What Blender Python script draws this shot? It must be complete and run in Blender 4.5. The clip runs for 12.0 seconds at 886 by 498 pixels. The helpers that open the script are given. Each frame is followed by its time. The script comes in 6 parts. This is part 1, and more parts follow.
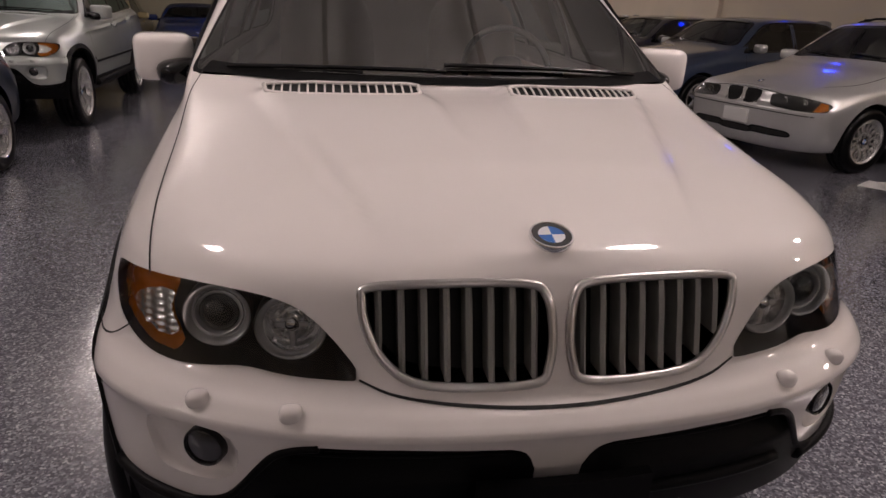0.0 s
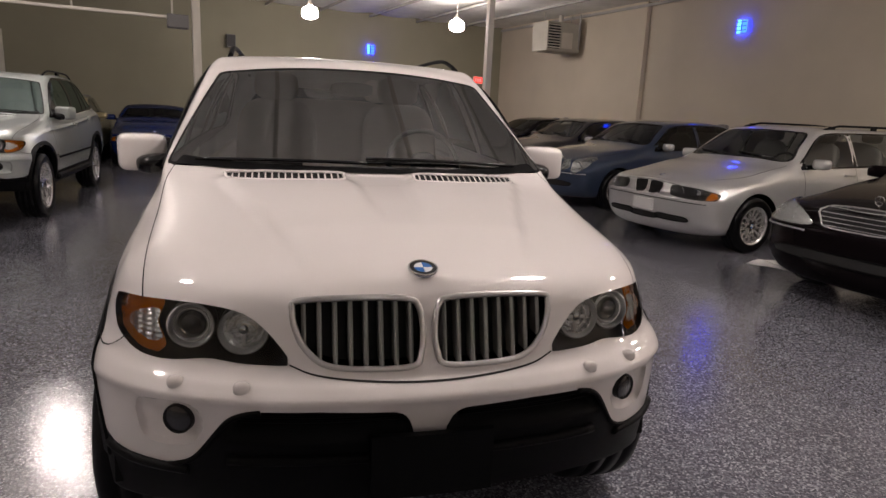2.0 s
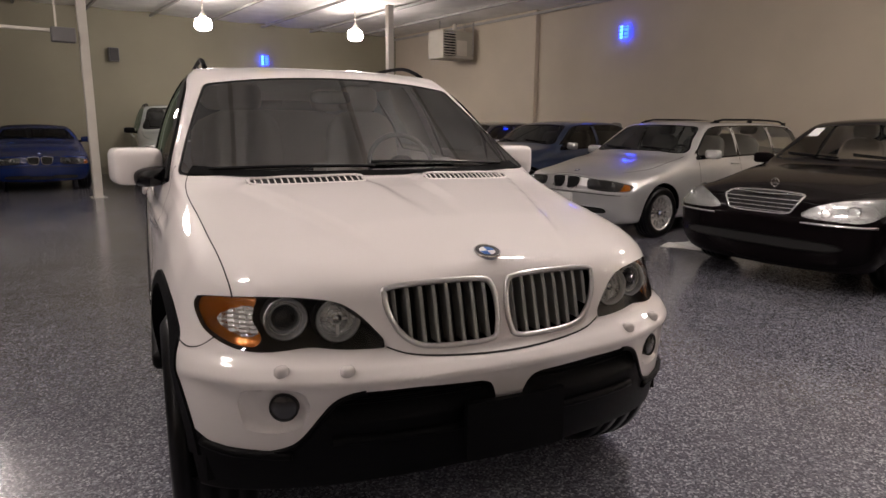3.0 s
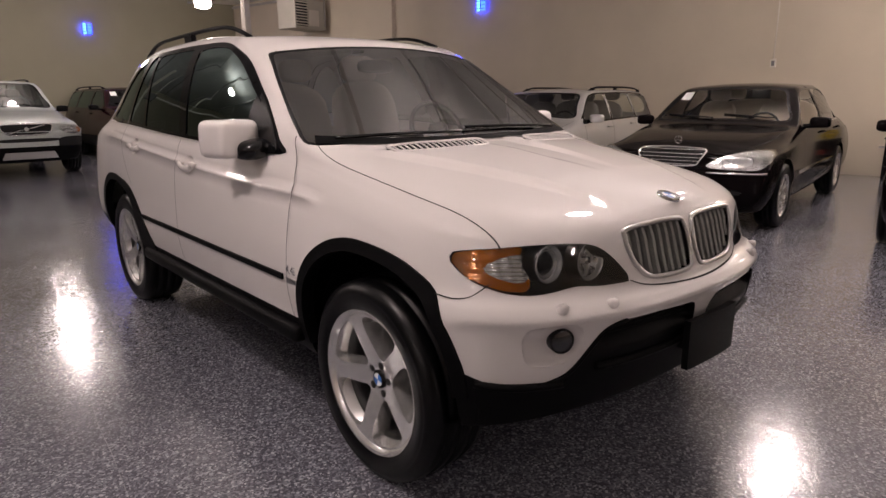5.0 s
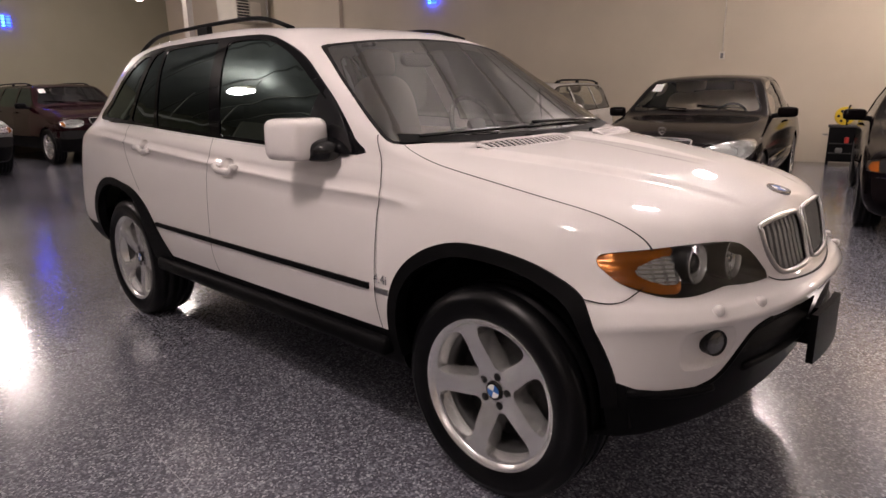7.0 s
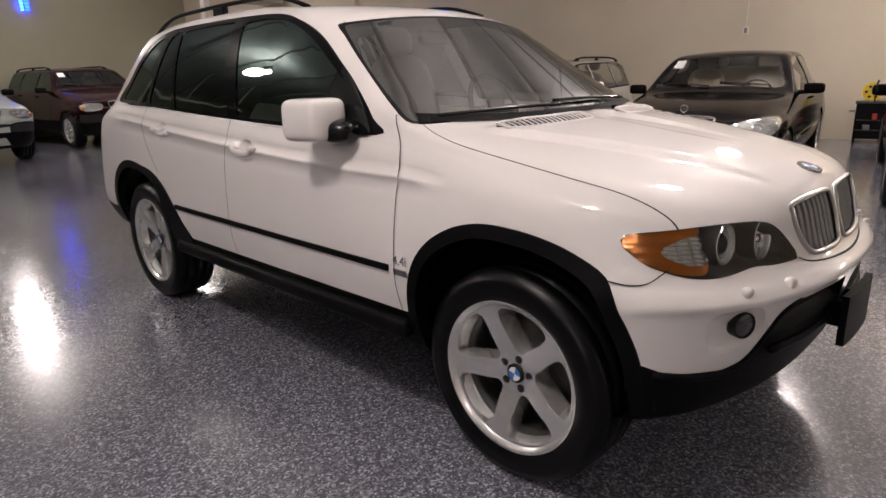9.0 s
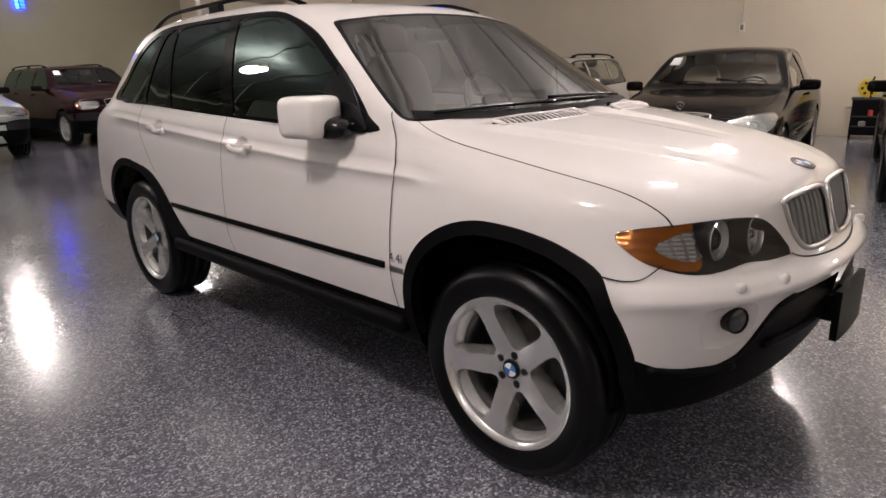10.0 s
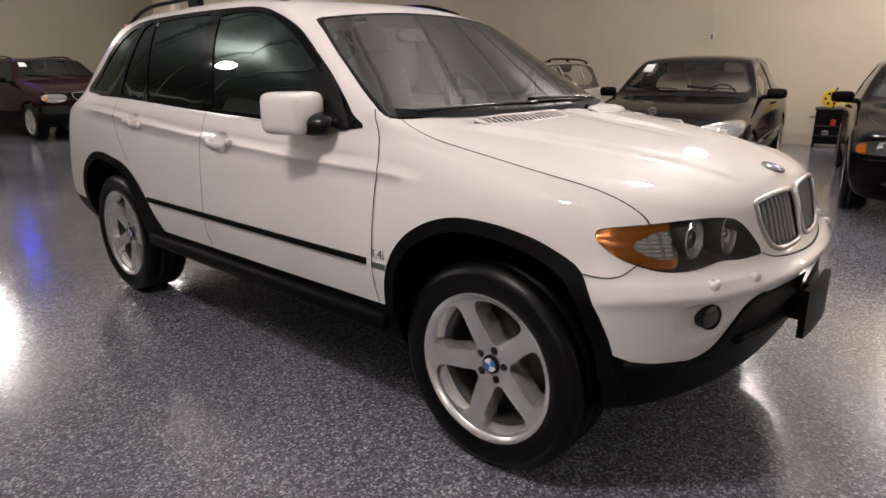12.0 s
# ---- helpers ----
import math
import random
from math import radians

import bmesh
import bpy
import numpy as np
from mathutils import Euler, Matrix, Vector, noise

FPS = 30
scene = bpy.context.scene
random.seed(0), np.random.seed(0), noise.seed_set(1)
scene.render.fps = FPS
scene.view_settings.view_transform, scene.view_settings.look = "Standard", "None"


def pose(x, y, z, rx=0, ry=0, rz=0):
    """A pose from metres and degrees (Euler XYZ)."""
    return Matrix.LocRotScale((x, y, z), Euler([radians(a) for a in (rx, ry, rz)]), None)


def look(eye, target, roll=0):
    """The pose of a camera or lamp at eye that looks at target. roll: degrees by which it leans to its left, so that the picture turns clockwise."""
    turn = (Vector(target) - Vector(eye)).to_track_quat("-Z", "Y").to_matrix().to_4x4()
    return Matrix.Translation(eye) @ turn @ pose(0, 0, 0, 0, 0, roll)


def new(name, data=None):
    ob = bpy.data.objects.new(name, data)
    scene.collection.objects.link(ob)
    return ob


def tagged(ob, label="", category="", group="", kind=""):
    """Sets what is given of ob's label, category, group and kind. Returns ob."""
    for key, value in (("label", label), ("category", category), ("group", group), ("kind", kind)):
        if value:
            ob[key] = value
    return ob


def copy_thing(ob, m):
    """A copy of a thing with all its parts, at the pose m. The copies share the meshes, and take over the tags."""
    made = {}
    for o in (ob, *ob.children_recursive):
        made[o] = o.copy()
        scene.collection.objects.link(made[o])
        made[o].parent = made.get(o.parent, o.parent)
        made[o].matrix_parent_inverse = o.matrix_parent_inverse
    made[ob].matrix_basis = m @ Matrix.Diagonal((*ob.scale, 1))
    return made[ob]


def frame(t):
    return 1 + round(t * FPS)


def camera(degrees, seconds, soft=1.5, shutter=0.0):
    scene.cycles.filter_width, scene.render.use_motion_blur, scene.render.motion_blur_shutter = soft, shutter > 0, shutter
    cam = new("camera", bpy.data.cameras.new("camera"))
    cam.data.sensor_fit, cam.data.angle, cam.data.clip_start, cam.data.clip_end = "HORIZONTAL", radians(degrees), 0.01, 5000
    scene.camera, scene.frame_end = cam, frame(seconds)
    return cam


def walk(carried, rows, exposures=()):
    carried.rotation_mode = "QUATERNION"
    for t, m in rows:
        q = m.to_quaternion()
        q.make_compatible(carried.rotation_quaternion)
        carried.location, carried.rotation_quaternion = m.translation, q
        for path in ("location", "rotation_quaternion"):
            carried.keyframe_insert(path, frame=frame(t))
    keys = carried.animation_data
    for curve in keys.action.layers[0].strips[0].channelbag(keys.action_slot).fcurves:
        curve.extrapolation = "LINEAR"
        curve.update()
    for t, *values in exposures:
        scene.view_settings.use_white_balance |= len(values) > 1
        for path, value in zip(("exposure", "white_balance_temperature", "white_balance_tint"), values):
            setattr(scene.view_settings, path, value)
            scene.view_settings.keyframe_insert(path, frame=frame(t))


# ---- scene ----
cam = camera(70.0, 12.0, soft=1.5)
METRES, EYE, TILT, LEAN, TURN = 3.563, 1.5, 0.0, 0.0, 0.0
PATH = [
    (0, (-0.396, -1.603, 1.372), (-0.038, 0.233, 0.663), 2.4),
    (0.5, (-0.354, -1.843, 1.431), (-0.057, 0.052, 0.865), 2.9),
    (0.6, (-0.321, -1.868, 1.441), (-0.056, 0.041, 0.908), 3.2),
    (1, (-0.267, -2.039, 1.432), (0.006, -0.144, 0.851), 4.5),
    (1.5, (-0.228, -2.135, 1.427), (0.07, -0.251, 0.828), 3.1),
    (2, (-0.378, -2.185, 1.408), (0.13, -0.297, 0.986), 2.7),
    (2.1, (-0.404, -2.188, 1.367), (0.133, -0.305, 0.958), 1.7),
    (2.5, (-0.664, -2.234, 1.381), (-0.018, -0.414, 0.859), 0.2),
    (2.7, (-0.753, -2.225, 1.376), (-0.042, -0.405, 0.949), 0.3),
    (4.3, (-1.67, -1.949, 1.346), (-0.503, -0.38, 0.925), -2.1),
    (4.5, (-1.772, -1.863, 1.335), (-0.606, -0.307, 0.868), -1.7),
    (5, (-2.034, -1.724, 1.341), (-0.76, -0.255, 0.873), -0.5),
    (5.5, (-2.19, -1.578, 1.353), (-0.828, -0.2, 0.856), -0.5),
    (6, (-2.249, -1.371, 1.345), (-0.87, -0.012, 0.841), -1.1),
    (6.5, (-2.364, -1.254, 1.357), (-0.922, 0.045, 0.875), -1.0),
    (6.7, (-2.389, -1.227, 1.352), (-0.961, 0.088, 0.871), -1.0),
    (8.3, (-2.353, -1.176, 1.355), (-0.934, 0.137, 0.843), -1.1),
    (8.5, (-2.361, -1.179, 1.355), (-0.964, 0.157, 0.841), -1.9),
    (9, (-2.373, -1.176, 1.346), (-0.998, 0.171, 0.801), -1.7),
    (9.5, (-2.376, -1.185, 1.347), (-1.008, 0.166, 0.797), -2.1),
    (10, (-2.375, -1.187, 1.346), (-0.997, 0.153, 0.793), -1.8),
    (10.5, (-2.37, -1.187, 1.341), (-0.987, 0.142, 0.775), -1.9),
    (11, (-2.375, -1.183, 1.347), (-0.989, 0.147, 0.789), -1.5),
    (11.5, (-2.379, -1.18, 1.344), (-0.99, 0.151, 0.798), -1.2),
    (12, (-2.421, -1.183, 1.337), (-0.982, 0.093, 0.788), -0.4),
]
walk(cam, [(t, look(eye, target, roll)) for t, eye, target, roll in PATH],
     [(0, -0.35, 6800, 19), (1.0, -0.22, 6700, 17), (2.5, 0.0, 6700, 12), (4.5, 0.03, 6850, 18), (6.5, 0.16, 6850, 19), (8.3, 0.25, 6550, 13), (12.0, 0.34, 6500, 10)])

# ---------------------------------------------------------------- light
ROOM_TURN = 11.3          # the hall stands turned against the white car's axis
ROOM = pose(0, 0, 0, 0, 0, ROOM_TURN)
WALL_U, WALL_V, CEIL = 10.35, 16.6, 4.1


def spot_in_hall(u, v, z=0.0, rz=0.0):
    """A pose in the hall: u along the far wall, v towards it."""
    return ROOM @ pose(u, v, z, 0, 0, rz)


world = bpy.data.worlds.new("world")
scene.world = world
world.use_nodes = True
world.node_tree.nodes["Background"].inputs[0].default_value = (0.75, 0.85, 1.0, 1)
world.node_tree.nodes["Background"].inputs[1].default_value = 0.004

# pendant lamps: u, v; first three and last two are unseen, added for fill
PENDANTS_AND_FILL = [(-8.2, -1.5), (-1.7, -12.0), (4.6, -12.0), (-2.5, 0.8), (1.85, -0.2), (6.15, -0.2), (-1.9, 7.6), (2.98, 12.9), (6.42, 12.32), (9.4, -2.8), (9.3, -6.5)]
GLOBE_GLOW = 106.0


# ---------------------------------------------------------------- materials
def mat(name, color=(0.5, 0.5, 0.5), rough=0.5, metal=0.0, coat=0.0, coat_rough=0.03, spec=0.5, bump=0.0, bump_scale=200.0,
        vary=0.0, vary_scale=3.0, flake=0.0, emit=None, strength=0.0, rough_vary=0.0):
    m = bpy.data.materials.new(name)
    m.use_nodes = True
    nt = m.node_tree
    b = nt.nodes["Principled BSDF"]
    b.inputs["Base Color"].default_value = (*color, 1)
    b.inputs["Roughness"].default_value = rough
    b.inputs["Metallic"].default_value = metal
    b.inputs["Coat Weight"].default_value = coat
    b.inputs["Coat Roughness"].default_value = coat_rough
    b.inputs["Specular IOR Level"].default_value = spec
    tc = nt.nodes.new("ShaderNodeTexCoord")
    if vary or rough_vary:
        n1 = nt.nodes.new("ShaderNodeTexNoise")
        n1.inputs["Scale"].default_value = vary_scale
        n1.inputs["Detail"].default_value = 6
        nt.links.new(tc.outputs["Object"], n1.inputs["Vector"])
        if vary:
            r = nt.nodes.new("ShaderNodeMapRange")
            r.inputs[1].default_value, r.inputs[2].default_value = 0.3, 0.7
            r.inputs[3].default_value, r.inputs[4].default_value = 1 - vary, 1 + vary
            nt.links.new(n1.outputs[0], r.inputs[0])
            mul = nt.nodes.new("ShaderNodeVectorMath")
            mul.operation = "SCALE"
            mul.inputs[0].default_value = color
            nt.links.new(r.outputs[0], mul.inputs["Scale"])
            nt.links.new(mul.outputs[0], b.inputs["Base Color"])
        if rough_vary:
            r2 = nt.nodes.new("ShaderNodeMapRange")
            r2.inputs[1].default_value, r2.inputs[2].default_value = 0.3, 0.7
            r2.inputs[3].default_value, r2.inputs[4].default_value = max(0.02, rough - rough_vary), rough + rough_vary
            nt.links.new(n1.outputs[0], r2.inputs[0])
            nt.links.new(r2.outputs[0], b.inputs["Roughness"])
    if flake:
        v = nt.nodes.new("ShaderNodeTexVoronoi")
        v.inputs["Scale"].default_value = 900
        nt.links.new(tc.outputs["Object"], v.inputs["Vector"])
        r = nt.nodes.new("ShaderNodeMapRange")
        r.inputs[3].default_value, r.inputs[4].default_value = 1 - flake, 1 + flake
        sep = nt.nodes.new("ShaderNodeSeparateColor")
        nt.links.new(v.outputs["Color"], sep.inputs[0])
        nt.links.new(sep.outputs[0], r.inputs[0])
        mul = nt.nodes.new("ShaderNodeVectorMath")
        mul.operation = "SCALE"
        mul.inputs[0].default_value = color
        nt.links.new(r.outputs[0], mul.inputs["Scale"])
        nt.links.new(mul.outputs[0], b.inputs["Base Color"])
    if bump:
        n2 = nt.nodes.new("ShaderNodeTexNoise")
        n2.inputs["Scale"].default_value = bump_scale
        n2.inputs["Detail"].default_value = 3
        nt.links.new(tc.outputs["Object"], n2.inputs["Vector"])
        bp = nt.nodes.new("ShaderNodeBump")
        bp.inputs["Strength"].default_value = bump
        bp.inputs["Distance"].default_value = 0.002
        nt.links.new(n2.outputs[0], bp.inputs["Height"])
        nt.links.new(bp.outputs[0], b.inputs["Normal"])
    if emit:
        b.inputs["Emission Color"].default_value = (*emit, 1)
        b.inputs["Emission Strength"].default_value = strength
    return m


def glass(name, tint, gloss=(1.0, 1.0, 1.0), rough=0.0, ior=1.5):
    m = bpy.data.materials.new(name)
    m.use_nodes = True
    nt = m.node_tree
    nt.nodes.clear()
    out = nt.nodes.new("ShaderNodeOutputMaterial")
    tr = nt.nodes.new("ShaderNodeBsdfTransparent")
    tr.inputs[0].default_value = (*tint, 1)
    gl = nt.nodes.new("ShaderNodeBsdfGlossy")
    gl.inputs["Color"].default_value = (*gloss, 1)
    gl.inputs["Roughness"].default_value = rough
    fr = nt.nodes.new("ShaderNodeFresnel")
    fr.inputs[0].default_value = ior
    mix = nt.nodes.new("ShaderNodeMixShader")
    nt.links.new(fr.outputs[0], mix.inputs[0])
    nt.links.new(tr.outputs[0], mix.inputs[1])
    nt.links.new(gl.outputs[0], mix.inputs[2])
    nt.links.new(mix.outputs[0], out.inputs[0])
    return m


def floor_material():
    """Grey-blue epoxy floor with broadcast flakes under a lumpy clear coat."""
    m = mat("flake_epoxy_floor", (0.16, 0.16, 0.18), 0.22, spec=0.5)
    nt = m.node_tree
    b = nt.nodes["Principled BSDF"]
    tc = nt.nodes.new("ShaderNodeTexCoord")

    def node(kind, **values):
        n = nt.nodes.new(kind)
        for k, v in values.items():
            n.inputs[k].default_value = v
        return n

    v1 = node("ShaderNodeTexVoronoi", Scale=125.0)
    nt.links.new(tc.outputs["Object"], v1.inputs["Vector"])
    sep = nt.nodes.new("ShaderNodeSeparateColor")
    nt.links.new(v1.outputs["Color"], sep.inputs[0])
    ramp = nt.nodes.new("ShaderNodeValToRGB")
    ramp.color_ramp.interpolation = "CONSTANT"
    e = ramp.color_ramp.elements
    e[0].position, e[0].color = 0.0, (0.088, 0.087, 0.106, 1)
    e[1].position, e[1].color = 0.34, (0.140, 0.140, 0.168, 1)
    for pos, col in ((0.62, (0.205, 0.207, 0.242, 1)), (0.81, (0.30, 0.303, 0.342, 1)), (0.93, (0.43, 0.435, 0.475, 1))):
        el = e.new(pos)
        el.color = col
    nt.links.new(sep.outputs[0], ramp.inputs[0])
    n1 = node("ShaderNodeTexNoise", Scale=0.9, Detail=5.0)
    nt.links.new(tc.outputs["Object"], n1.inputs["Vector"])
    r = nt.nodes.new("ShaderNodeMapRange")
    r.inputs[1].default_value, r.inputs[2].default_value, r.inputs[3].default_value, r.inputs[4].default_value = 0.3, 0.7, 0.88, 1.12
    nt.links.new(n1.outputs[0], r.inputs[0])
    mul = nt.nodes.new("ShaderNodeVectorMath")
    mul.operation = "SCALE"
    nt.links.new(ramp.outputs[0], mul.inputs[0])
    nt.links.new(r.outputs[0], mul.inputs["Scale"])
    nt.links.new(mul.outputs[0], b.inputs["Base Color"])
    r2 = nt.nodes.new("ShaderNodeMapRange")
    r2.inputs[1].default_value, r2.inputs[2].default_value, r2.inputs[3].default_value, r2.inputs[4].default_value = 0.3, 0.7, 0.09, 0.20
    nt.links.new(n1.outputs[0], r2.inputs[0])
    nt.links.new(r2.outputs[0], b.inputs["Roughness"])
    n2 = node("ShaderNodeTexNoise", Scale=70.0, Detail=2.0)
    nt.links.new(tc.outputs["Object"], n2.inputs["Vector"])
    n3 = node("ShaderNodeTexNoise", Scale=11.0, Detail=3.0, Distortion=0.6)
    nt.links.new(tc.outputs["Object"], n3.inputs["Vector"])
    both = nt.nodes.new("ShaderNodeMath")
    both.operation = "MULTIPLY_ADD"
    both.inputs[1].default_value = 2.6
    nt.links.new(n3.outputs[0], both.inputs[0])
    nt.links.new(n2.outputs[0], both.inputs[2])
    bp = node("ShaderNodeBump", Strength=0.38, Distance=0.002)
    nt.links.new(both.outputs[0], bp.inputs["Height"])
    nt.links.new(bp.outputs[0], b.inputs["Normal"])
    soft = node("ShaderNodeBump", Strength=0.34, Distance=0.002)
    nt.links.new(both.outputs[0], soft.inputs["Height"])
    nt.links.new(soft.outputs[0], b.inputs["Coat Normal"])
    b.inputs["Coat Weight"].default_value = 0.36
    b.inputs["Coat Roughness"].default_value = 0.15
    return m


FLOOR = floor_material()
# one wall paint: the far wall's copy is darkened and greened for its dimmer light
WALL_DIMMED = mat("wall_paint_dimmed_far", (0.275, 0.255, 0.184), 0.75, bump=0.25, bump_scale=60, vary=0.06, vary_scale=0.8)
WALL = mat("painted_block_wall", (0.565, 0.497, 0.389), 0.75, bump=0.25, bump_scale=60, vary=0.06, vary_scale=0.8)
CEILING = mat("white_insulation_facing", (0.85, 0.85, 0.81), 0.6, bump=0.5, bump_scale=9, vary=0.08, vary_scale=2)
STEEL = mat("cream_painted_steel", (0.66, 0.62, 0.54), 0.5, vary=0.05)
BEAM = mat("grey_steel_purlin", (0.38, 0.37, 0.35), 0.55, vary=0.1)
WHITE_PAINT = mat("white_car_paint", (0.80, 0.76, 0.735), 0.55, coat=1.0, coat_rough=0.015, spec=0.2)
BLACK_PLASTIC = mat("black_textured_plastic", (0.0032, 0.0032, 0.0036), 0.5, spec=0.09, bump=0.2, bump_scale=700)
GLOSS_BLACK = mat("gloss_black", (0.006, 0.006, 0.007), 0.15, spec=0.35)
PILLAR_BLACK = mat("polished_black_trim", (0.004, 0.004, 0.005), 0.05, spec=0.10)
# near-black for joints; also paints the shade inside vents, grilles and reel holes
GAP = mat("dark_joint_and_shade", (0.012, 0.012, 0.012), 0.8)
RUBBER = mat("tyre_rubber", (0.0035, 0.0035, 0.004), 0.34, spec=0.2, bump=0.15, bump_scale=300, vary=0.15, vary_scale=8)
ALLOY = mat("silver_alloy", (0.80, 0.79, 0.775), 0.25, metal=0.76, coat=0.5, vary=0.04, vary_scale=20)
CHROME = mat("chrome", (0.85, 0.85, 0.86), 0.08, metal=1.0)
SATIN = mat("satin_chrome", (0.55, 0.54, 0.53), 0.28, metal=1.0)
# same alloy, with the shade inside the wheel put into its colour
ALLOY_IN_SHADE = mat("alloy_darkened_for_shade", (0.045, 0.045, 0.045), 0.45, metal=0.6)
# steel darkened to hold the shade seen between the spokes
DISC = mat("darkened_disc_steel", (0.045, 0.044, 0.043), 0.45, metal=0.9, vary=0.2, vary_scale=15)
# dark colour stands for the shade in the bolt holes, which are not sunk
BOLT_DARK = mat("bolt_hole_shade", (0.03, 0.03, 0.03), 0.35, metal=0.7)
AMBER = mat("amber_lens", (0.70, 0.20, 0.004), 0.14, metal=0.4, coat=0.6, bump=0.7, bump_scale=45)
SLAT_SILVER = mat("silver_painted_slat", (0.34, 0.34, 0.32), 0.38, metal=0.25, vary=0.05, vary_scale=20)
REFLECTOR = mat("chrome_reflector", (0.95, 0.95, 0.95), 0.08, metal=0.85, coat=0.5, bump=0.9, bump_scale=60)
CLEAR_LAMP = mat("clear_lamp_reflector", (0.92, 0.91, 0.89), 0.10, metal=0.75, bump=0.6, bump_scale=48)
LAMP_CHROME = mat("bright_lamp_bezel", (0.93, 0.93, 0.93), 0.16, metal=0.6, coat=1.0)
LAMP_BULB = mat("grey_projector_glass", (0.045, 0.045, 0.05), 0.06, metal=0.5, coat=1.0)
LENS = glass("clear_lens", (0.93, 0.95, 0.96))
LAMP_BLACK = mat("lamp_housing_black", (0.014, 0.013, 0.013), 0.35)
SCREEN_GLASS = glass("windscreen_glass", (0.50, 0.49, 0.475), gloss=(0.97, 0.97, 0.97), rough=0.02, ior=2.4)
# gloss tinted teal on both side glasses to carry the ceiling reflection's cast
PRIVACY_GLASS = glass("rear_privacy_glass", (0.012, 0.012, 0.014), gloss=(0.50, 0.62, 0.62), ior=1.65)
TINT_GLASS = glass("privacy_glass", (0.02, 0.03, 0.03), gloss=(0.62, 0.80, 0.78), ior=2.1)
CLEAR_GLASS = glass("car_window_glass", (0.94, 0.96, 0.93), ior=1.4)
DARK_GLASS = glass("tinted_car_glass", (0.16, 0.19, 0.18))
BEIGE = mat("beige_leather", (0.56, 0.46, 0.35), 0.5, bump=0.3, bump_scale=120, vary=0.06)
DARK_TRIM = mat("dark_interior_trim", (0.022, 0.021, 0.021), 0.6, bump=0.2, bump_scale=300)
GREY_LEATHER = mat("grey_leather", (0.16, 0.155, 0.15), 0.5, bump=0.3, bump_scale=120)
BADGE_BLUE = mat("enamel_blue", (0.04, 0.16, 0.48), 0.32, spec=0.3)
BADGE_WHITE = mat("enamel_white", (0.8, 0.8, 0.8), 0.32, spec=0.3)
RED_LENS = mat("red_lens", (0.35, 0.01, 0.01), 0.15, coat=1.0)
PAPER = mat("white_paper", (0.78, 0.78, 0.76), 0.7, bump=0.3, bump_scale=20)
YELLOW = mat("yellow_plastic", (0.72, 0.50, 0.02), 0.35)
RED_PLASTIC = mat("red_plastic", (0.45, 0.03, 0.02), 0.4)


def paint(name, color, metal=0.55, rough=0.32):
    return mat(name, color, rough, metal=metal, coat=1.0, coat_rough=0.02, flake=0.18)


# ---------------------------------------------------------------- mesh tools
from mathutils.bvhtree import BVHTree
from mathutils.geometry import delaunay_2d_cdt


def mesh_of(name, verts, faces, material, smooth=True):
    me = bpy.data.meshes.new(name)
    me.from_pydata([tuple(v) for v in verts], [], [tuple(f) for f in faces])
    me.materials.append(material)
    if smooth:
        me.polygons.foreach_set("use_smooth", [True] * len(me.polygons))
    me.update()
    return me


def part(name, data, material, parent=None, label="", smooth=False):
    """Links a bmesh or mesh as one object under a thing or a part."""
    if isinstance(data, bmesh.types.BMesh):
        me = bpy.data.meshes.new(name)
        bmesh.ops.recalc_face_normals(data, faces=data.faces)
        data.to_mesh(me)
        data.free()
        me.materials.append(material)
        if smooth:
            me.polygons.foreach_set("use_smooth", [True] * len(me.polygons))
    else:
        me = data
    ob = new(name, me)
    if parent is not None:
        ob.parent = parent
    if label:
        ob["label"] = label
    return ob


def crease(ob, angle=35):
    """Smooth shading with sharp edges over an angle."""
    me = ob.data
    me.polygons.foreach_set("use_smooth", [True] * len(me.polygons))
    me.set_sharp_from_angle(angle=radians(angle))
    return ob


def box_bm(x0, x1, y0, y1, z0, z1, bevel=0.0, seg=2, bm=None):
    bm = bm or bmesh.new()
    made = bmesh.ops.create_cube(bm, size=1)
    bmesh.ops.transform(bm, matrix=Matrix.LocRotScale(((x0 + x1) / 2, (y0 + y1) / 2, (z0 + z1) / 2), None, (abs(x1 - x0), abs(y1 - y0), abs(z1 - z0))), verts=made["verts"])
    if bevel:
        vs = set(made["verts"])
        es = [e for e in bm.edges if e.verts[0] in vs and e.verts[1] in vs]
        bmesh.ops.bevel(bm, geom=es, offset=bevel, segments=seg, affect="EDGES", profile=0.5)
    return bm


def lathe(profile, n=48, axis="x"):
    """A ring of (along, radius) turned round an axis; open profile."""
    verts, faces = [], []
    for i in range(n):
        a = 2 * math.pi * i / n
        for h, r in profile:
            c, s = r * math.cos(a), r * math.sin(a)
            verts.append({"x": (h, c, s), "y": (c, h, s), "z": (c, s, h)}[axis])
    k = len(profile)
    for i in range(n):
        for j in range(k - 1):
            faces.append((i * k + j, i * k + j + 1, ((i + 1) % n) * k + j + 1, ((i + 1) % n) * k + j))
    return verts, faces


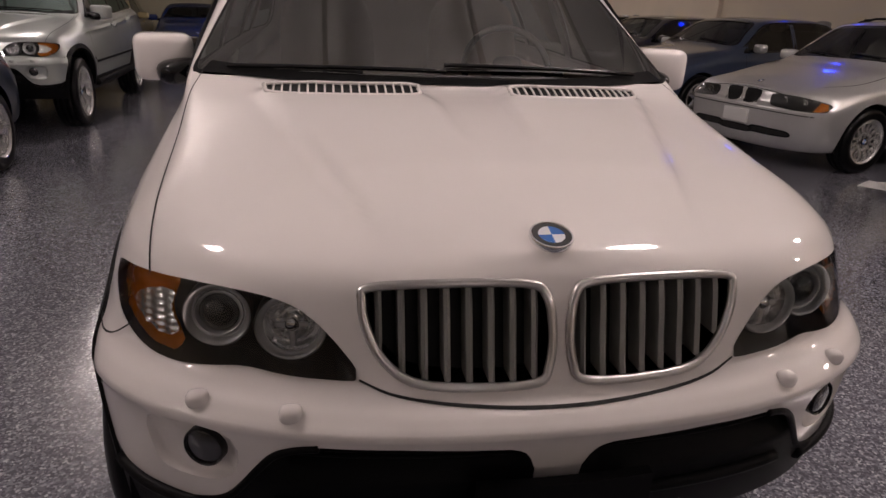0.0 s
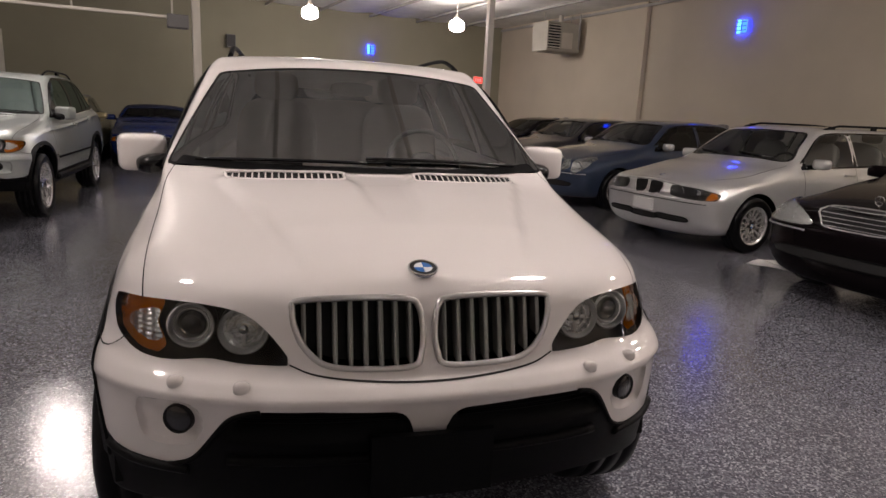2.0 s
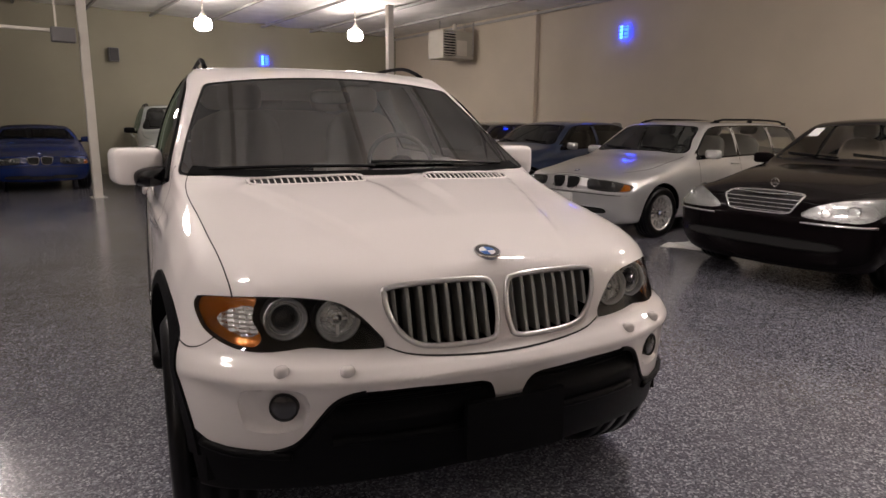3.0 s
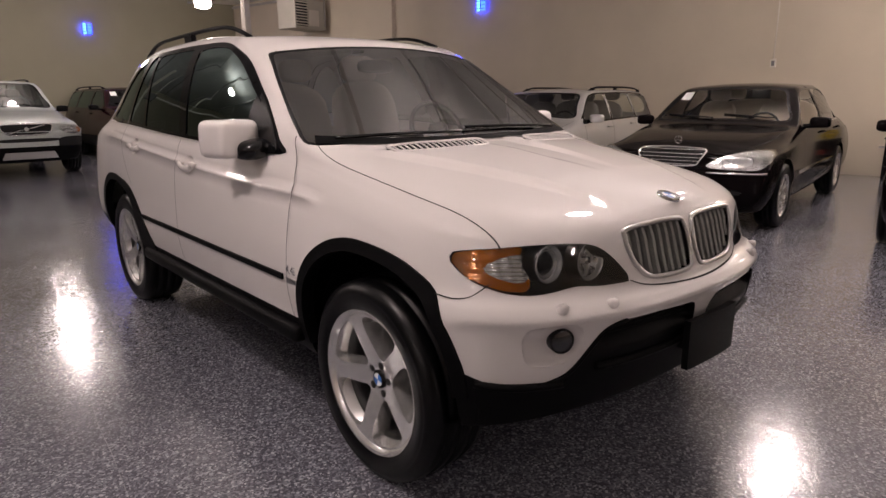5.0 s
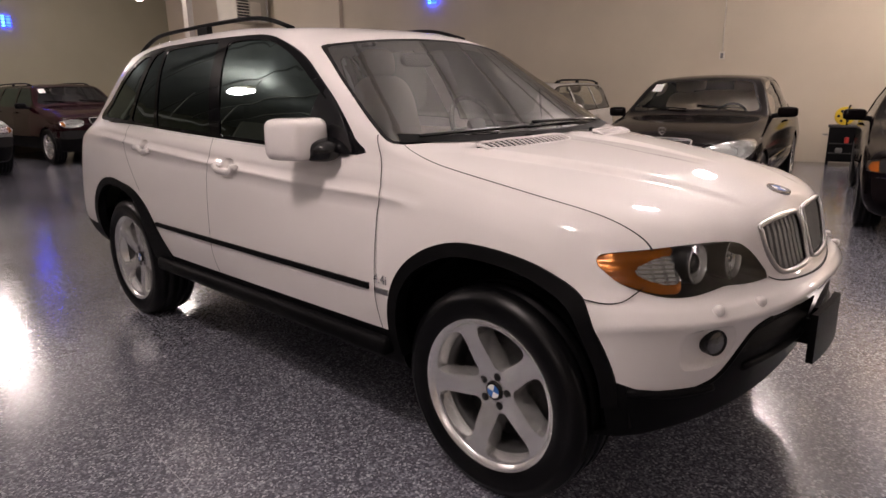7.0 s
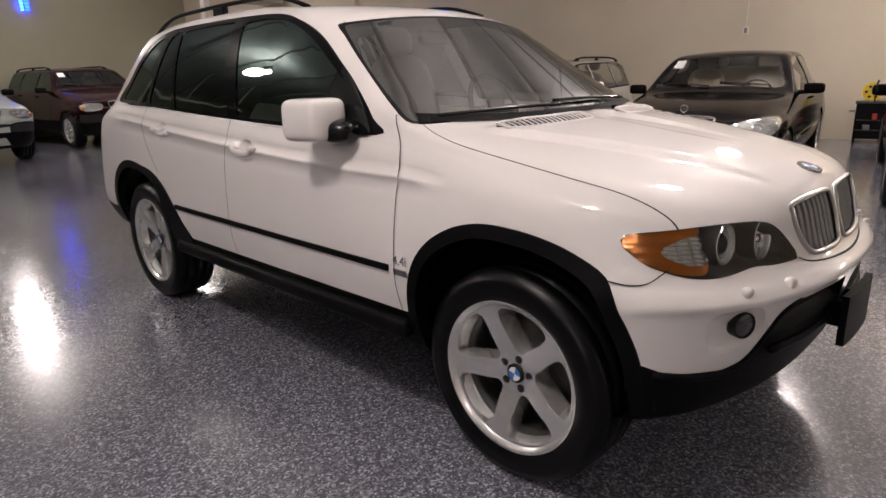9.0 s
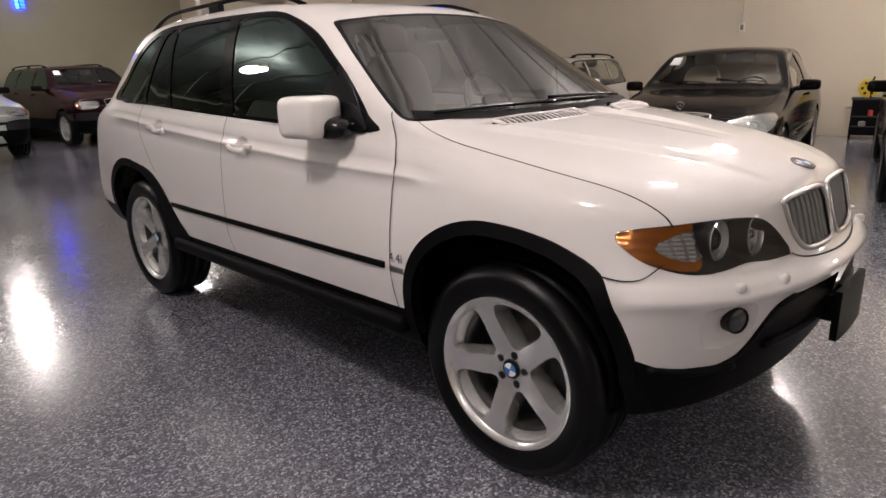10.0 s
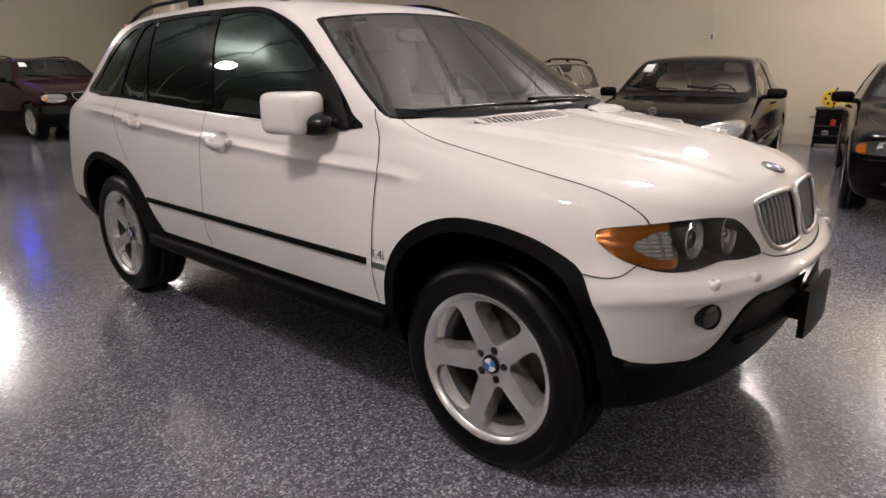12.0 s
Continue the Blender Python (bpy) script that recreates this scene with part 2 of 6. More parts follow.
def tube(points, radius, n=8, closed=False, flat=1.0):
    """A pipe along points."""
    pts = [Vector(p) for p in points]
    verts, faces = [], []
    m = len(pts)
    up = Vector((0, 0, 1))
    for i, p in enumerate(pts):
        a = pts[(i - 1) % m] if closed or i else p
        b = pts[(i + 1) % m] if closed or i < m - 1 else p
        t = (b - a).normalized()
        side = t.cross(up)
        if side.length < 0.05:
            side = t.cross(Vector((1, 0, 0)))
        side.normalize()
        nor = side.cross(t).normalized()
        for k in range(n):
            w = 2 * math.pi * k / n
            verts.append(p + side * (radius * math.cos(w)) + nor * (radius * flat * math.sin(w)))
    for i in range(m if closed else m - 1):
        j = (i + 1) % m
        for k in range(n):
            faces.append((i * n + k, i * n + (k + 1) % n, j * n + (k + 1) % n, j * n + k))
    if not closed:
        faces += [tuple(range(n))[::-1], tuple((m - 1) * n + k for k in range(n))]
    return verts, faces


def pchip(xs, ys):
    """Monotone cubic through points, as a function on arrays."""
    x, y = np.array(xs, float), np.array(ys, float)
    h, d = np.diff(x), np.diff(y) / np.diff(x)
    m = np.zeros(len(x))
    m[0], m[-1] = d[0], d[-1]
    for i in range(1, len(x) - 1):
        if d[i - 1] * d[i] > 0:
            w1, w2 = 2 * h[i] + h[i - 1], h[i] + 2 * h[i - 1]
            m[i] = (w1 + w2) / (w1 / d[i - 1] + w2 / d[i])

    def f(q):
        q = np.clip(np.asarray(q, float), x[0], x[-1])
        i = np.clip(np.searchsorted(x, q, side="right") - 1, 0, len(h) - 1)
        s = (q - x[i]) / h[i]
        return ((1 + 2 * s) * (1 - s) ** 2 * y[i] + s * (1 - s) ** 2 * h[i] * m[i] + s * s * (3 - 2 * s) * y[i + 1] + s * s * (s - 1) * h[i] * m[i + 1])

    return f


def curve_of(pairs):
    pairs = [p for i, p in enumerate(pairs) if i == 0 or p[0] - pairs[i - 1][0] > 0.004]
    return pchip([p[0] for p in pairs], [p[1] for p in pairs])


def smooth_poly(points, per=6, closed=True):
    """A rounded outline through 2D points (Catmull-Rom)."""
    p = [Vector(q) for q in points]
    n, out = len(p), []
    for i in range(n if closed else n - 1):
        a, b, c, d = (p[(i + k) % n] if closed else p[min(max(i + k, 0), n - 1)] for k in (-1, 0, 1, 2))
        for j in range(per):
            s = j / per
            out.append(0.5 * ((2 * b) + (c - a) * s + (2 * a - 5 * b + 4 * c - d) * s * s + (3 * b - a - 3 * c + d) * s ** 3))
    if not closed:
        out.append(p[-1])
    return [tuple(q) for q in out]


def dense(points, step, closed=True):
    out = []
    n = len(points)
    for i in range(n if closed else n - 1):
        a, b = Vector(points[i]), Vector(points[(i + 1) % n])
        k = max(1, int((b - a).length / step))
        out += [tuple(a.lerp(b, j / k)) for j in range(k)]
    if not closed:
        out.append(tuple(points[-1]))
    return out


def inside(poly, pts):
    """Which 2D points (array) lie in a polygon."""
    pts = np.asarray(pts, float)
    poly = np.asarray(poly, float)
    res = np.zeros(len(pts), bool)
    x, y = pts[:, 0], pts[:, 1]
    j = len(poly) - 1
    for i in range(len(poly)):
        xi, yi, xj, yj = *poly[i], *poly[j]
        hit = ((yi > y) != (yj > y)) & (x < (xj - xi) * (y - yi) / ((yj - yi) or 1e-12) + xi)
        res ^= hit
        j = i
    return res


def nearest_on(poly, q):
    best, at = 1e9, None
    for i in range(len(poly)):
        a, b = Vector(poly[i]), Vector(poly[(i + 1) % len(poly)])
        ab = b - a
        s = min(1, max(0, (Vector(q) - a).dot(ab) / max(ab.length_squared, 1e-12)))
        w = a + ab * s
        d = (w - Vector(q)).length
        if d < best:
            best, at = d, w
    return at, best


def fill_flat(poly, step, holes=()):
    """Triangles of a 2D outline with inner points every step."""
    poly = dense(poly, step)
    verts, edges = [Vector(p) for p in poly], [(i, (i + 1) % len(poly)) for i in range(len(poly))]
    for h in holes:
        k = len(verts)
        verts += [Vector(p) for p in h]
        edges += [(k + i, k + (i + 1) % len(h)) for i in range(len(h))]
    arr = np.array(poly)
    lo, hi = arr.min(0), arr.max(0)
    gx, gy = np.meshgrid(np.arange(lo[0] + step / 2, hi[0], step), np.arange(lo[1] + step / 2, hi[1], step))
    cand = np.stack([gx.ravel(), gy.ravel()], 1)
    if len(cand):
        cand = cand[inside(poly, cand)]
        for h in holes:
            if len(cand):
                cand = cand[~inside(h, cand)]
        outline = np.array([tuple(v) for v in verts])
        if len(cand):
            far = np.sqrt(((cand[:, None] - outline[None]) ** 2).sum(-1)).min(1) > step * 0.45
            verts += [Vector(c) for c in cand[far]]
    v, _, f, *_ = delaunay_2d_cdt(verts, edges, [], 0, 1e-6)
    cen = np.array([[sum(v[i][k] for i in t) / len(t) for k in (0, 1)] for t in f])
    ok = inside(poly, cen)
    for h in holes:
        ok &= ~inside(h, cen)
    return [tuple(p) for p in v], [t for t, good in zip(f, ok) if good]


VIEWS = {"front": lambda p: (Vector((p[0], -4, p[1])), Vector((0, 1, 0))), "top": lambda p: (Vector((p[0], p[1], 4)), Vector((0, 0, -1))),
         "right": lambda p: (Vector((-4, p[0], p[1])), Vector((1, 0, 0))), "left": lambda p: (Vector((4, p[0], p[1])), Vector((-1, 0, 0))),
         "rear": lambda p: (Vector((p[0], 8, p[1])), Vector((0, -1, 0)))}
FLAT = {"front": (0, 2), "top": (0, 1), "right": (1, 2), "left": (1, 2), "rear": (0, 2)}
FACING = {"front": (1, -1), "top": (2, 1), "right": (0, -1), "left": (0, 1), "rear": (1, 1)}


class Shell:
    """A car's outer skin: a lofted grid, into which outlines are cut and onto which outlines are laid."""

    def __init__(self, lines, ring=0.035, counts=(3, 4, 4, 6, 5, 6, 8), bulge=None):
        # a line: front y, rear y, front corner, rear corner, roundness, widths along y, heights along y
        ref = lines[3]
        th = np.linspace(0, math.pi / 2, 400)

        def corner(size, wide, p):
            x, y = wide * np.sin(th) ** (2 / p), size * (1 - np.cos(th) ** (2 / p))
            arc = np.r_[0, np.cumsum(np.hypot(np.diff(x), np.diff(y)))]
            k = max(8, int(arc[-1] / ring))
            return np.interp(np.linspace(0, arc[-1], k), arc, th)

        tf, tr = corner(ref[2], 0.9, ref[4]), corner(ref[3], 0.9, ref[4])[::-1]
        nm = int((ref[1] - ref[3] - ref[0] - ref[2]) / ring)
        mid = np.linspace(0, 1, nm + 2)[1:-1]
        rows = []
        for F, R, cf, cr, p, wide, high in lines:
            yf, yr = F + cf * (1 - np.cos(tf) ** (2 / p)), R - cr * (1 - np.cos(tr) ** (2 / p))
            y = np.r_[yf, F + cf + mid * (R - cr - F - cf), yr]
            frac = np.r_[np.sin(tf) ** (2 / p), np.ones(nm), np.sin(tr) ** (2 / p)]
            x = curve_of(wide)(y) * frac if wide else 0 * y
            rows.append(np.stack([x, y, curve_of(high)(y)], -1))
        g = np.stack(rows, 1)                                   # rings, lines, 3
        left = g[:, ::-1].copy()
        left[..., 0] *= -1
        chord = np.linalg.norm(np.diff(g, axis=1), axis=-1).mean(0)
        K = len(lines)
        full = np.concatenate([g[:, 1:2] * (-1, 1, 1), g, left[:, 1:2]], 1)
        u = np.r_[-chord[0], 0, np.cumsum(chord), chord.sum() + chord[-1]]
        q = np.concatenate([np.linspace(u[k + 1], u[k + 2], n, endpoint=False) for k, n in enumerate(counts)] + [[u[K]]])
        half = np.stack([np.stack([pchip(u, full[i, :, a])(q) for a in range(3)], -1) for i in range(len(full))])
        half[:, 0, 0] = half[:, -1, 0] = 0
        self.split = sum(counts[:2])                            # the row of the third line
        if bulge:
            half = bulge(half, np.cumsum((0, *counts)))
        other = half[:, -2:0:-1].copy()
        other[..., 0] *= -1
        grid = np.concatenate([half, other], 1)
        T, S = grid.shape[:2]
        self.bm = bmesh.new()
        vs = [self.bm.verts.new(p) for p in grid.reshape(-1, 3)]
        low = self.bm.faces.layers.int.new("low")
        for i in range(T - 1):
            for j in range(S):
                k = (j + 1) % S
                f = self.bm.faces.new((vs[i * S + j], vs[i * S + k], vs[(i + 1) * S + k], vs[(i + 1) * S + j]))
                f[low] = int(j < self.split or j >= S - self.split)
        bmesh.ops.remove_doubles(self.bm, verts=self.bm.verts, dist=0.0008)
        bmesh.ops.dissolve_degenerate(self.bm, dist=0.0003, edges=self.bm.edges)
        bmesh.ops.recalc_face_normals(self.bm, faces=self.bm.faces)
        self.bm.normal_update()
        self.tree = BVHTree.FromBMesh(self.bm)

    def on(self, view, p, off=0.0):
        eye, way = VIEWS[view](p)
        hit, nor, _, _ = self.tree.ray_cast(eye, way)
        if hit is None:
            hit, nor, _, _ = self.tree.find_nearest(eye + way * (4 - 0.8 if view in ("right", "left") else 3.3))
        if nor.dot(way) > 0:
            nor = -nor
        return hit + nor * off, nor

    def cut(self, view, poly):
        """An opening with the outline poly, seen from one side."""
        a, b = FLAT[view]
        ax, sign = FACING[view]
        poly = [tuple(p) for p in poly]
        faces = [f for f in self.bm.faces if f.normal[ax] * sign > 0.05]
        cen = np.array([f.calc_center_median() for f in faces])
        lo, hi = np.min(poly, 0), np.max(poly, 0)
        pick = inside(poly, cen[:, (a, b)])
        if view in ("right", "left"):
            pick &= cen[:, 0] * sign > 0.25
        gone = [f for f, k in zip(faces, pick) if k]
        held = {v for v in self.bm.verts if v.is_boundary}
        near = {v for f in gone for v in f.verts} - held
        bmesh.ops.delete(self.bm, geom=gone, context="FACES")
        for v in near:
            if v.is_valid and v.is_boundary:
                at, d = nearest_on(poly, (v.co[a], v.co[b]))
                if d < 0.07:
                    hit, nor, _, _ = self.tree.ray_cast(*VIEWS[view](at))
                    if hit is not None and (hit - v.co).length < 0.16:
                        v.co = hit

    def patch(self, view, poly, off=0.002, step=0.03, skirt=0.0, holes=(), depth=None, fair=False):
        """Verts and faces of an outline laid on the skin; skirt: how far its rim turns inwards."""
        pts, tris = fill_flat(poly, step, holes)
        verts = []
        for p in pts:
            co, nor = self.on(view, p, off)
            if depth:
                co = co - VIEWS[view](p)[1] * depth(p)
            verts.append(co)
        if fair:
            ax = FACING[view][0]
            q = np.array(pts)
            a, b = (q - q.mean(0)).T
            base = np.stack([a * 0 + 1, a, b, a * a, a * b, b * b] + ([a * a * b, a ** 4] if view == "front" else []), 1)
            c = np.array([v[ax] for v in verts])
            c = base @ np.linalg.lstsq(base, c, rcond=None)[0]
            for v, w in zip(verts, c):
                v[ax] = w
        way = VIEWS[view]((0, 0))[1]
        faces = []
        for t in tris:
            a, b, c = (Vector(verts[i]) for i in t[:3])
            faces.append(tuple(t) if (b - a).cross(c - a).dot(way) < 0 else tuple(t)[::-1])
        if skirt:
            count = {}
            for t in faces:
                for i in range(len(t)):
                    e = (t[i], t[(i + 1) % len(t)])
                    count[e] = 1
            rim = [e for e in count if (e[1], e[0]) not in count]
            low = {}
            for i, j in rim:
                for k in (i, j):
                    if k not in low:
                        low[k] = len(verts)
                        verts.append(Vector(verts[k]) + way * skirt)
            faces += [(j, i, low[i], low[j]) for i, j in rim]
        return verts, faces

    def ribbon(self, view, line, width=0.006, off=0.0012, closed=False, step=0.04):
        """A thin strip on the skin along a 2D line."""
        pts = dense(line, step, closed)
        n = len(pts)
        verts, faces = [], []
        for i, p in enumerate(pts):
            a = Vector(pts[(i - 1) % n] if closed or i else p)
            b = Vector(pts[(i + 1) % n] if closed or i < n - 1 else p)
            t = (b - a).normalized()
            s = Vector((-t.y, t.x)) * (width / 2)
            for q in (Vector(p) + s, Vector(p) - s):
                verts.append(self.on(view, tuple(q), off)[0])
        for i in range(n if closed else n - 1):
            j = (i + 1) % n
            faces.append((2 * i, 2 * i + 1, 2 * j + 1, 2 * j))
        return verts, faces

    def along(self, view, line, off=0.0, step=0.03, closed=False):
        return [self.on(view, p, off)[0] for p in dense(line, step, closed)]

    def panels(self, root, upper, lower, upper_name="body", lower_name="lower_cladding", low_label=""):
        """Writes the skin as a painted body and, if lower is given, a cladding below the third line."""
        obs = []
        for name, material, want in ((upper_name, upper, 0), (lower_name, lower, 1)):
            if material is None:
                continue
            b2 = self.bm.copy()
            lay = b2.faces.layers.int["low"]
            if lower is not None:
                bmesh.ops.delete(b2, geom=[f for f in b2.faces if f[lay] != want], context="FACES")
            ob = part(name, b2, material, root, low_label if want else "", smooth=True)
            obs.append(ob)
        self.bm.free()
        return obs


def circle(cx, cy, r, n=48, a0=0.0, a1=360.0):
    full = abs(a1 - a0) >= 359.9
    k = n if full else n + 1
    return [(cx + r * math.cos(radians(a0 + (a1 - a0) * i / n)), cy + r * math.sin(radians(a0 + (a1 - a0) * i / n))) for i in range(k)]


def root_of(name, label, category, group=""):
    ob = new(name)
    ob.empty_display_size = 0.3
    return tagged(ob, label, category, group)


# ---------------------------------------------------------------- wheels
def wheel_meshes(rt, rr, w, holes, dish=0.25, thick=0.03, face=ALLOY, bolts=5, cap="roundel", inner=ALLOY_IN_SHADE, draft=0.003):
    """Shared meshes of one wheel, its axle along x and its face to +x."""
    h = w / 2
    tyre = [(-h * 0.84, rr - 0.008), (-h * 0.96, rr + 0.018), (-h, (rr + rt) / 2), (-h * 0.985, rt - 0.045), (-h * 0.995, rt - 0.041), (-h * 0.95, rt - 0.03), (-h * 0.82, rt - 0.006)]
    for g in (-0.45, 0.0, 0.45):
        tyre += [((g - 0.07) * h, rt), ((g - 0.05) * h, rt - 0.009), ((g + 0.05) * h, rt - 0.009), ((g + 0.07) * h, rt)]
    tyre += [(-x, r) for x, r in tyre[6::-1]]
    lip = h * 0.90
    barrel = [(-h * 0.84, rr - 0.004), (-h * 0.8, rr - 0.02), (-h * 0.4, rr - 0.055), (h * 0.2, rr - 0.05), (lip - 0.06, rr - 0.040), (lip - 0.06, rr - 0.020)]
    tv, tf = lathe(tyre, 56)
    verts, faces = lathe(barrel, 56)
    outer = circle(0, 0, rr - 0.014, 50)
    pts, tris = fill_flat(outer, 0.03, holes)
    x1 = lip - 0.012
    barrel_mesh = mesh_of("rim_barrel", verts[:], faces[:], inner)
    verts, faces = lathe([(x1 - 0.060, rr - 0.036), (x1 - 0.008, rr - 0.021), (x1 + 0.001, rr - 0.012), (lip, rr - 0.004), (lip + 0.004, rr + 0.006), (lip - 0.008, rr + 0.010)], 56)
    k = len(verts)
    mids = [math.atan2(sum(p[1] for p in h), sum(p[0] for p in h)) for h in holes]

    centres = [(sum(p[0] for p in h) / len(h), sum(p[1] for p in h) / len(h)) for h in holes]

    def dome(r):
        s = min(1.0, r / (rr - 0.014))
        return x1 - dish * w * (1 - s ** 2.2) * 0.5

    def ridge(p):
        r = math.hypot(*p)
        away = min((abs((math.atan2(p[1], p[0]) - a + math.pi) % (2 * math.pi) - math.pi) for a in mids), default=0)
        return 0.015 * math.sin(math.pi * min(1, max(0, (r - 0.05) / (rr - 0.064)))) * min(1, away / (math.pi / max(1, len(mids)))) if len(mids) < 7 else 0

    verts += [(dome(math.hypot(*p)) + ridge(p), p[0], p[1]) for p in pts]
    faces += [tuple(k + i for i in t) for t in tris]
    count = {(t[i], t[(i + 1) % 3]) for t in tris for i in range(3)}
    low = {}
    for i, j in [e for e in count if (e[1], e[0]) not in count]:
        for q in (i, j):
            if q not in low:
                low[q] = len(verts)
                x, y, z = verts[k + q]
                cy, cz = min(centres, key=lambda c: math.hypot(c[0] - y, c[1] - z)) if math.hypot(y, z) < rr - 0.02 else (y, z)
                g = draft / max(draft, 0.001, math.hypot(cy - y, cz - z))
                verts.append((x - thick * 0.55, y + (cy - y) * g, z + (cz - z) * g))
                verts.append((x - thick, y + (cy - y) * g * 1.15, z + (cz - z) * g * 1.15))
        faces += [(k + j, k + i, low[i], low[j]), (low[j], low[i], low[i] + 1, low[j] + 1)]
    xh = dome(0.03)
    cap_v, cap_f = lathe([(xh - 0.01, 0.034), (xh + 0.006, 0.0335), (xh + 0.009, 0.030), (xh + 0.009, 0.0001)], 28)
    disc_v, disc_f = lathe([(-0.02, 0.07), (0.0, 0.075), (0.002, rr * 0.72), (-0.022, rr * 0.72)], 40)
    bolt_v, bolt_f = lathe([(-0.004, 0.0145), (0.0010, 0.0141), (0.0012, 0.0135), (0.0002, 0.0118), (0.0002, 0.0075), (0.0010, 0.0068), (0.0010, 0.0001)], 14)
    q_v, q_f = [], []
    for a0 in (0, 180):
        k2 = len(q_v)
        q_v.append((xh + 0.0105, 0, 0))
        for i in range(8):
            a = radians(a0 + 90 * i / 7)
            q_v.append((xh + 0.0105, 0.024 * math.cos(a), 0.024 * math.sin(a)))
        q_f += [(k2, k2 + i, k2 + i + 1) for i in range(1, 8)]
    w_v, w_f = [(x - 0.0006, -z, y) for x, y, z in q_v], q_f
    return dict(rim=mesh_of("rim", verts, faces, face), tyre=mesh_of("tyre", tv, tf, RUBBER), cap=mesh_of("hub_cap", cap_v, cap_f, GLOSS_BLACK if cap == "roundel" else face),
                disc=mesh_of("brake_disc", disc_v, disc_f, DISC), bolt=mesh_of("bolt", bolt_v, bolt_f, BOLT_DARK), bolts=bolts, xh=dome(0.054),
                blue=mesh_of("blue_quarters", q_v, q_f, BADGE_BLUE), white=mesh_of("white_quarters", w_v, w_f, BADGE_WHITE), fancy=cap == "roundel", barrel=barrel_mesh)


def add_wheel(root, m, x, y, z, turn=0.0):
    rim = new("wheel", m["rim"])
    rim.parent = root
    crease(rim, 40)
    rim.matrix_basis = pose(x, y, z, 0, 0, 180 if x < 0 else 0) @ pose(0, 0, 0, turn, 0, 0)
    for name, key in (("tyre", "tyre"), ("rim_barrel", "barrel"), ("hub_cap", "cap"), ("brake_disc", "disc")):
        part(name, m[key], None, rim)
    if m["fancy"]:
        part("blue_quarters", m["blue"], None, rim)
        part("white_quarters", m["white"], None, rim)
    for i in range(m["bolts"]):
        b = part("bolt", m["bolt"], None, rim)
        a = radians(360 * i / max(1, m["bolts"]) + 18)
        b.matrix_basis = pose(m["xh"] + 0.0012, 0.054 * math.cos(a), 0.054 * math.sin(a))
    return rim


def wedge_holes(n, r0, r1, half0, half1, first=0.0):
    """Rounded windows between n spokes."""
    out = []
    for i in range(n):
        c = radians(first + 360 / n * i)
        pts = []
        for r, a in ((r0, -half0 * 0.5), (r0, half0 * 0.5), (r0 + (r1 - r0) * 0.25, half0), (r1 - (r1 - r0) * 0.22, half1), (r1, half1 * 0.8), (r1 + 0.004, 0), (r1, -half1 * 0.8), (r1 - (r1 - r0) * 0.22, -half1), (r0 + (r1 - r0) * 0.25, -half0)):
            w = c + radians(a)
            pts.append((r * math.cos(w), r * math.sin(w)))
        out.append(smooth_poly(pts, 3))
    return out


# ---------------------------------------------------------------- shared car parts
def mirror2(poly):
    return [(-x, z) for x, z in poly][::-1]


def lay(shell, root, name, view, poly, material, off=0.002, step=0.03, skirt=0.0, holes=(), depth=None, label="", fair=False):
    v, f = shell.patch(view, poly, off, step, skirt, holes, depth, fair)
    ob = part(name, mesh_of(name, v, f, material), None, root, label)
    if skirt:
        crease(ob, 40)
    return ob


def even_face(shell, view, poly):
    """The skin inside an outline as one smooth function of its two coordinates."""
    pts, _ = fill_flat(poly, 0.04)
    ax = FACING[view][0]
    q = np.array(pts)
    m = q.mean(0)

    def terms(a, b):
        return np.stack([a * 0 + 1, b, b * b, a * a, a * a * b, a ** 4], -1)

    c = np.array([shell.on(view, p)[0][ax] for p in pts])
    k = np.linalg.lstsq(terms(q[:, 0], q[:, 1] - m[1]), c, rcond=None)[0]
    return lambda a, b: float(terms(np.array(a), np.array(b - m[1])) @ k)


def up_front(verts, faces):
    """Turns faces so that they look towards -y and up."""
    out = []
    for t in faces:
        a, b, c = (Vector(verts[i]) for i in t[:3])
        out.append(tuple(t) if (b - a).cross(c - a).dot((0, -1, 0.6)) > 0 else tuple(t)[::-1])
    return out


def strip(shell, root, name, view, line, material=GAP, width=0.006, off=0.0012, closed=False, step=0.04, label=""):
    v, f = shell.ribbon(view, line, width, off, closed, step)
    return part(name, mesh_of(name, v, f, material), None, root, label)


def pipe(root, name, pts, r, material, n=8, closed=False, label="", flat=1.0):
    v, f = tube(pts, r, n, closed, flat)
    return part(name, mesh_of(name, v, f, material), None, root, label)


def facing_disc(root, name, place, nor, profile, material, n=32, label="", squash=1.0):
    """A turned piece whose axis is the normal nor, at place."""
    v, f = lathe(profile, n, "z")
    ob = part(name, mesh_of(name, v, f, material), None, root, label)
    ob.matrix_basis = Matrix.LocRotScale(place, Vector(nor).to_track_quat("Z", "Y"), (1, squash, 1))
    crease(ob, 50)
    return ob


def blob(root, name, place, size, material, rot=(0, 0, 0), power=0.5, label="", n=16):
    """A rounded block: a sphere pushed towards a box."""
    bm = bmesh.new()
    bmesh.ops.create_uvsphere(bm, u_segments=2 * n, v_segments=n, radius=1)
    for v in bm.verts:
        v.co = Vector([math.copysign(abs(c) ** power, c) for c in v.co])
    ob = part(name, bm, material, root, label, smooth=True)
    ob.matrix_basis = pose(*place, *rot) @ Matrix.Diagonal((*size, 1))
    return ob


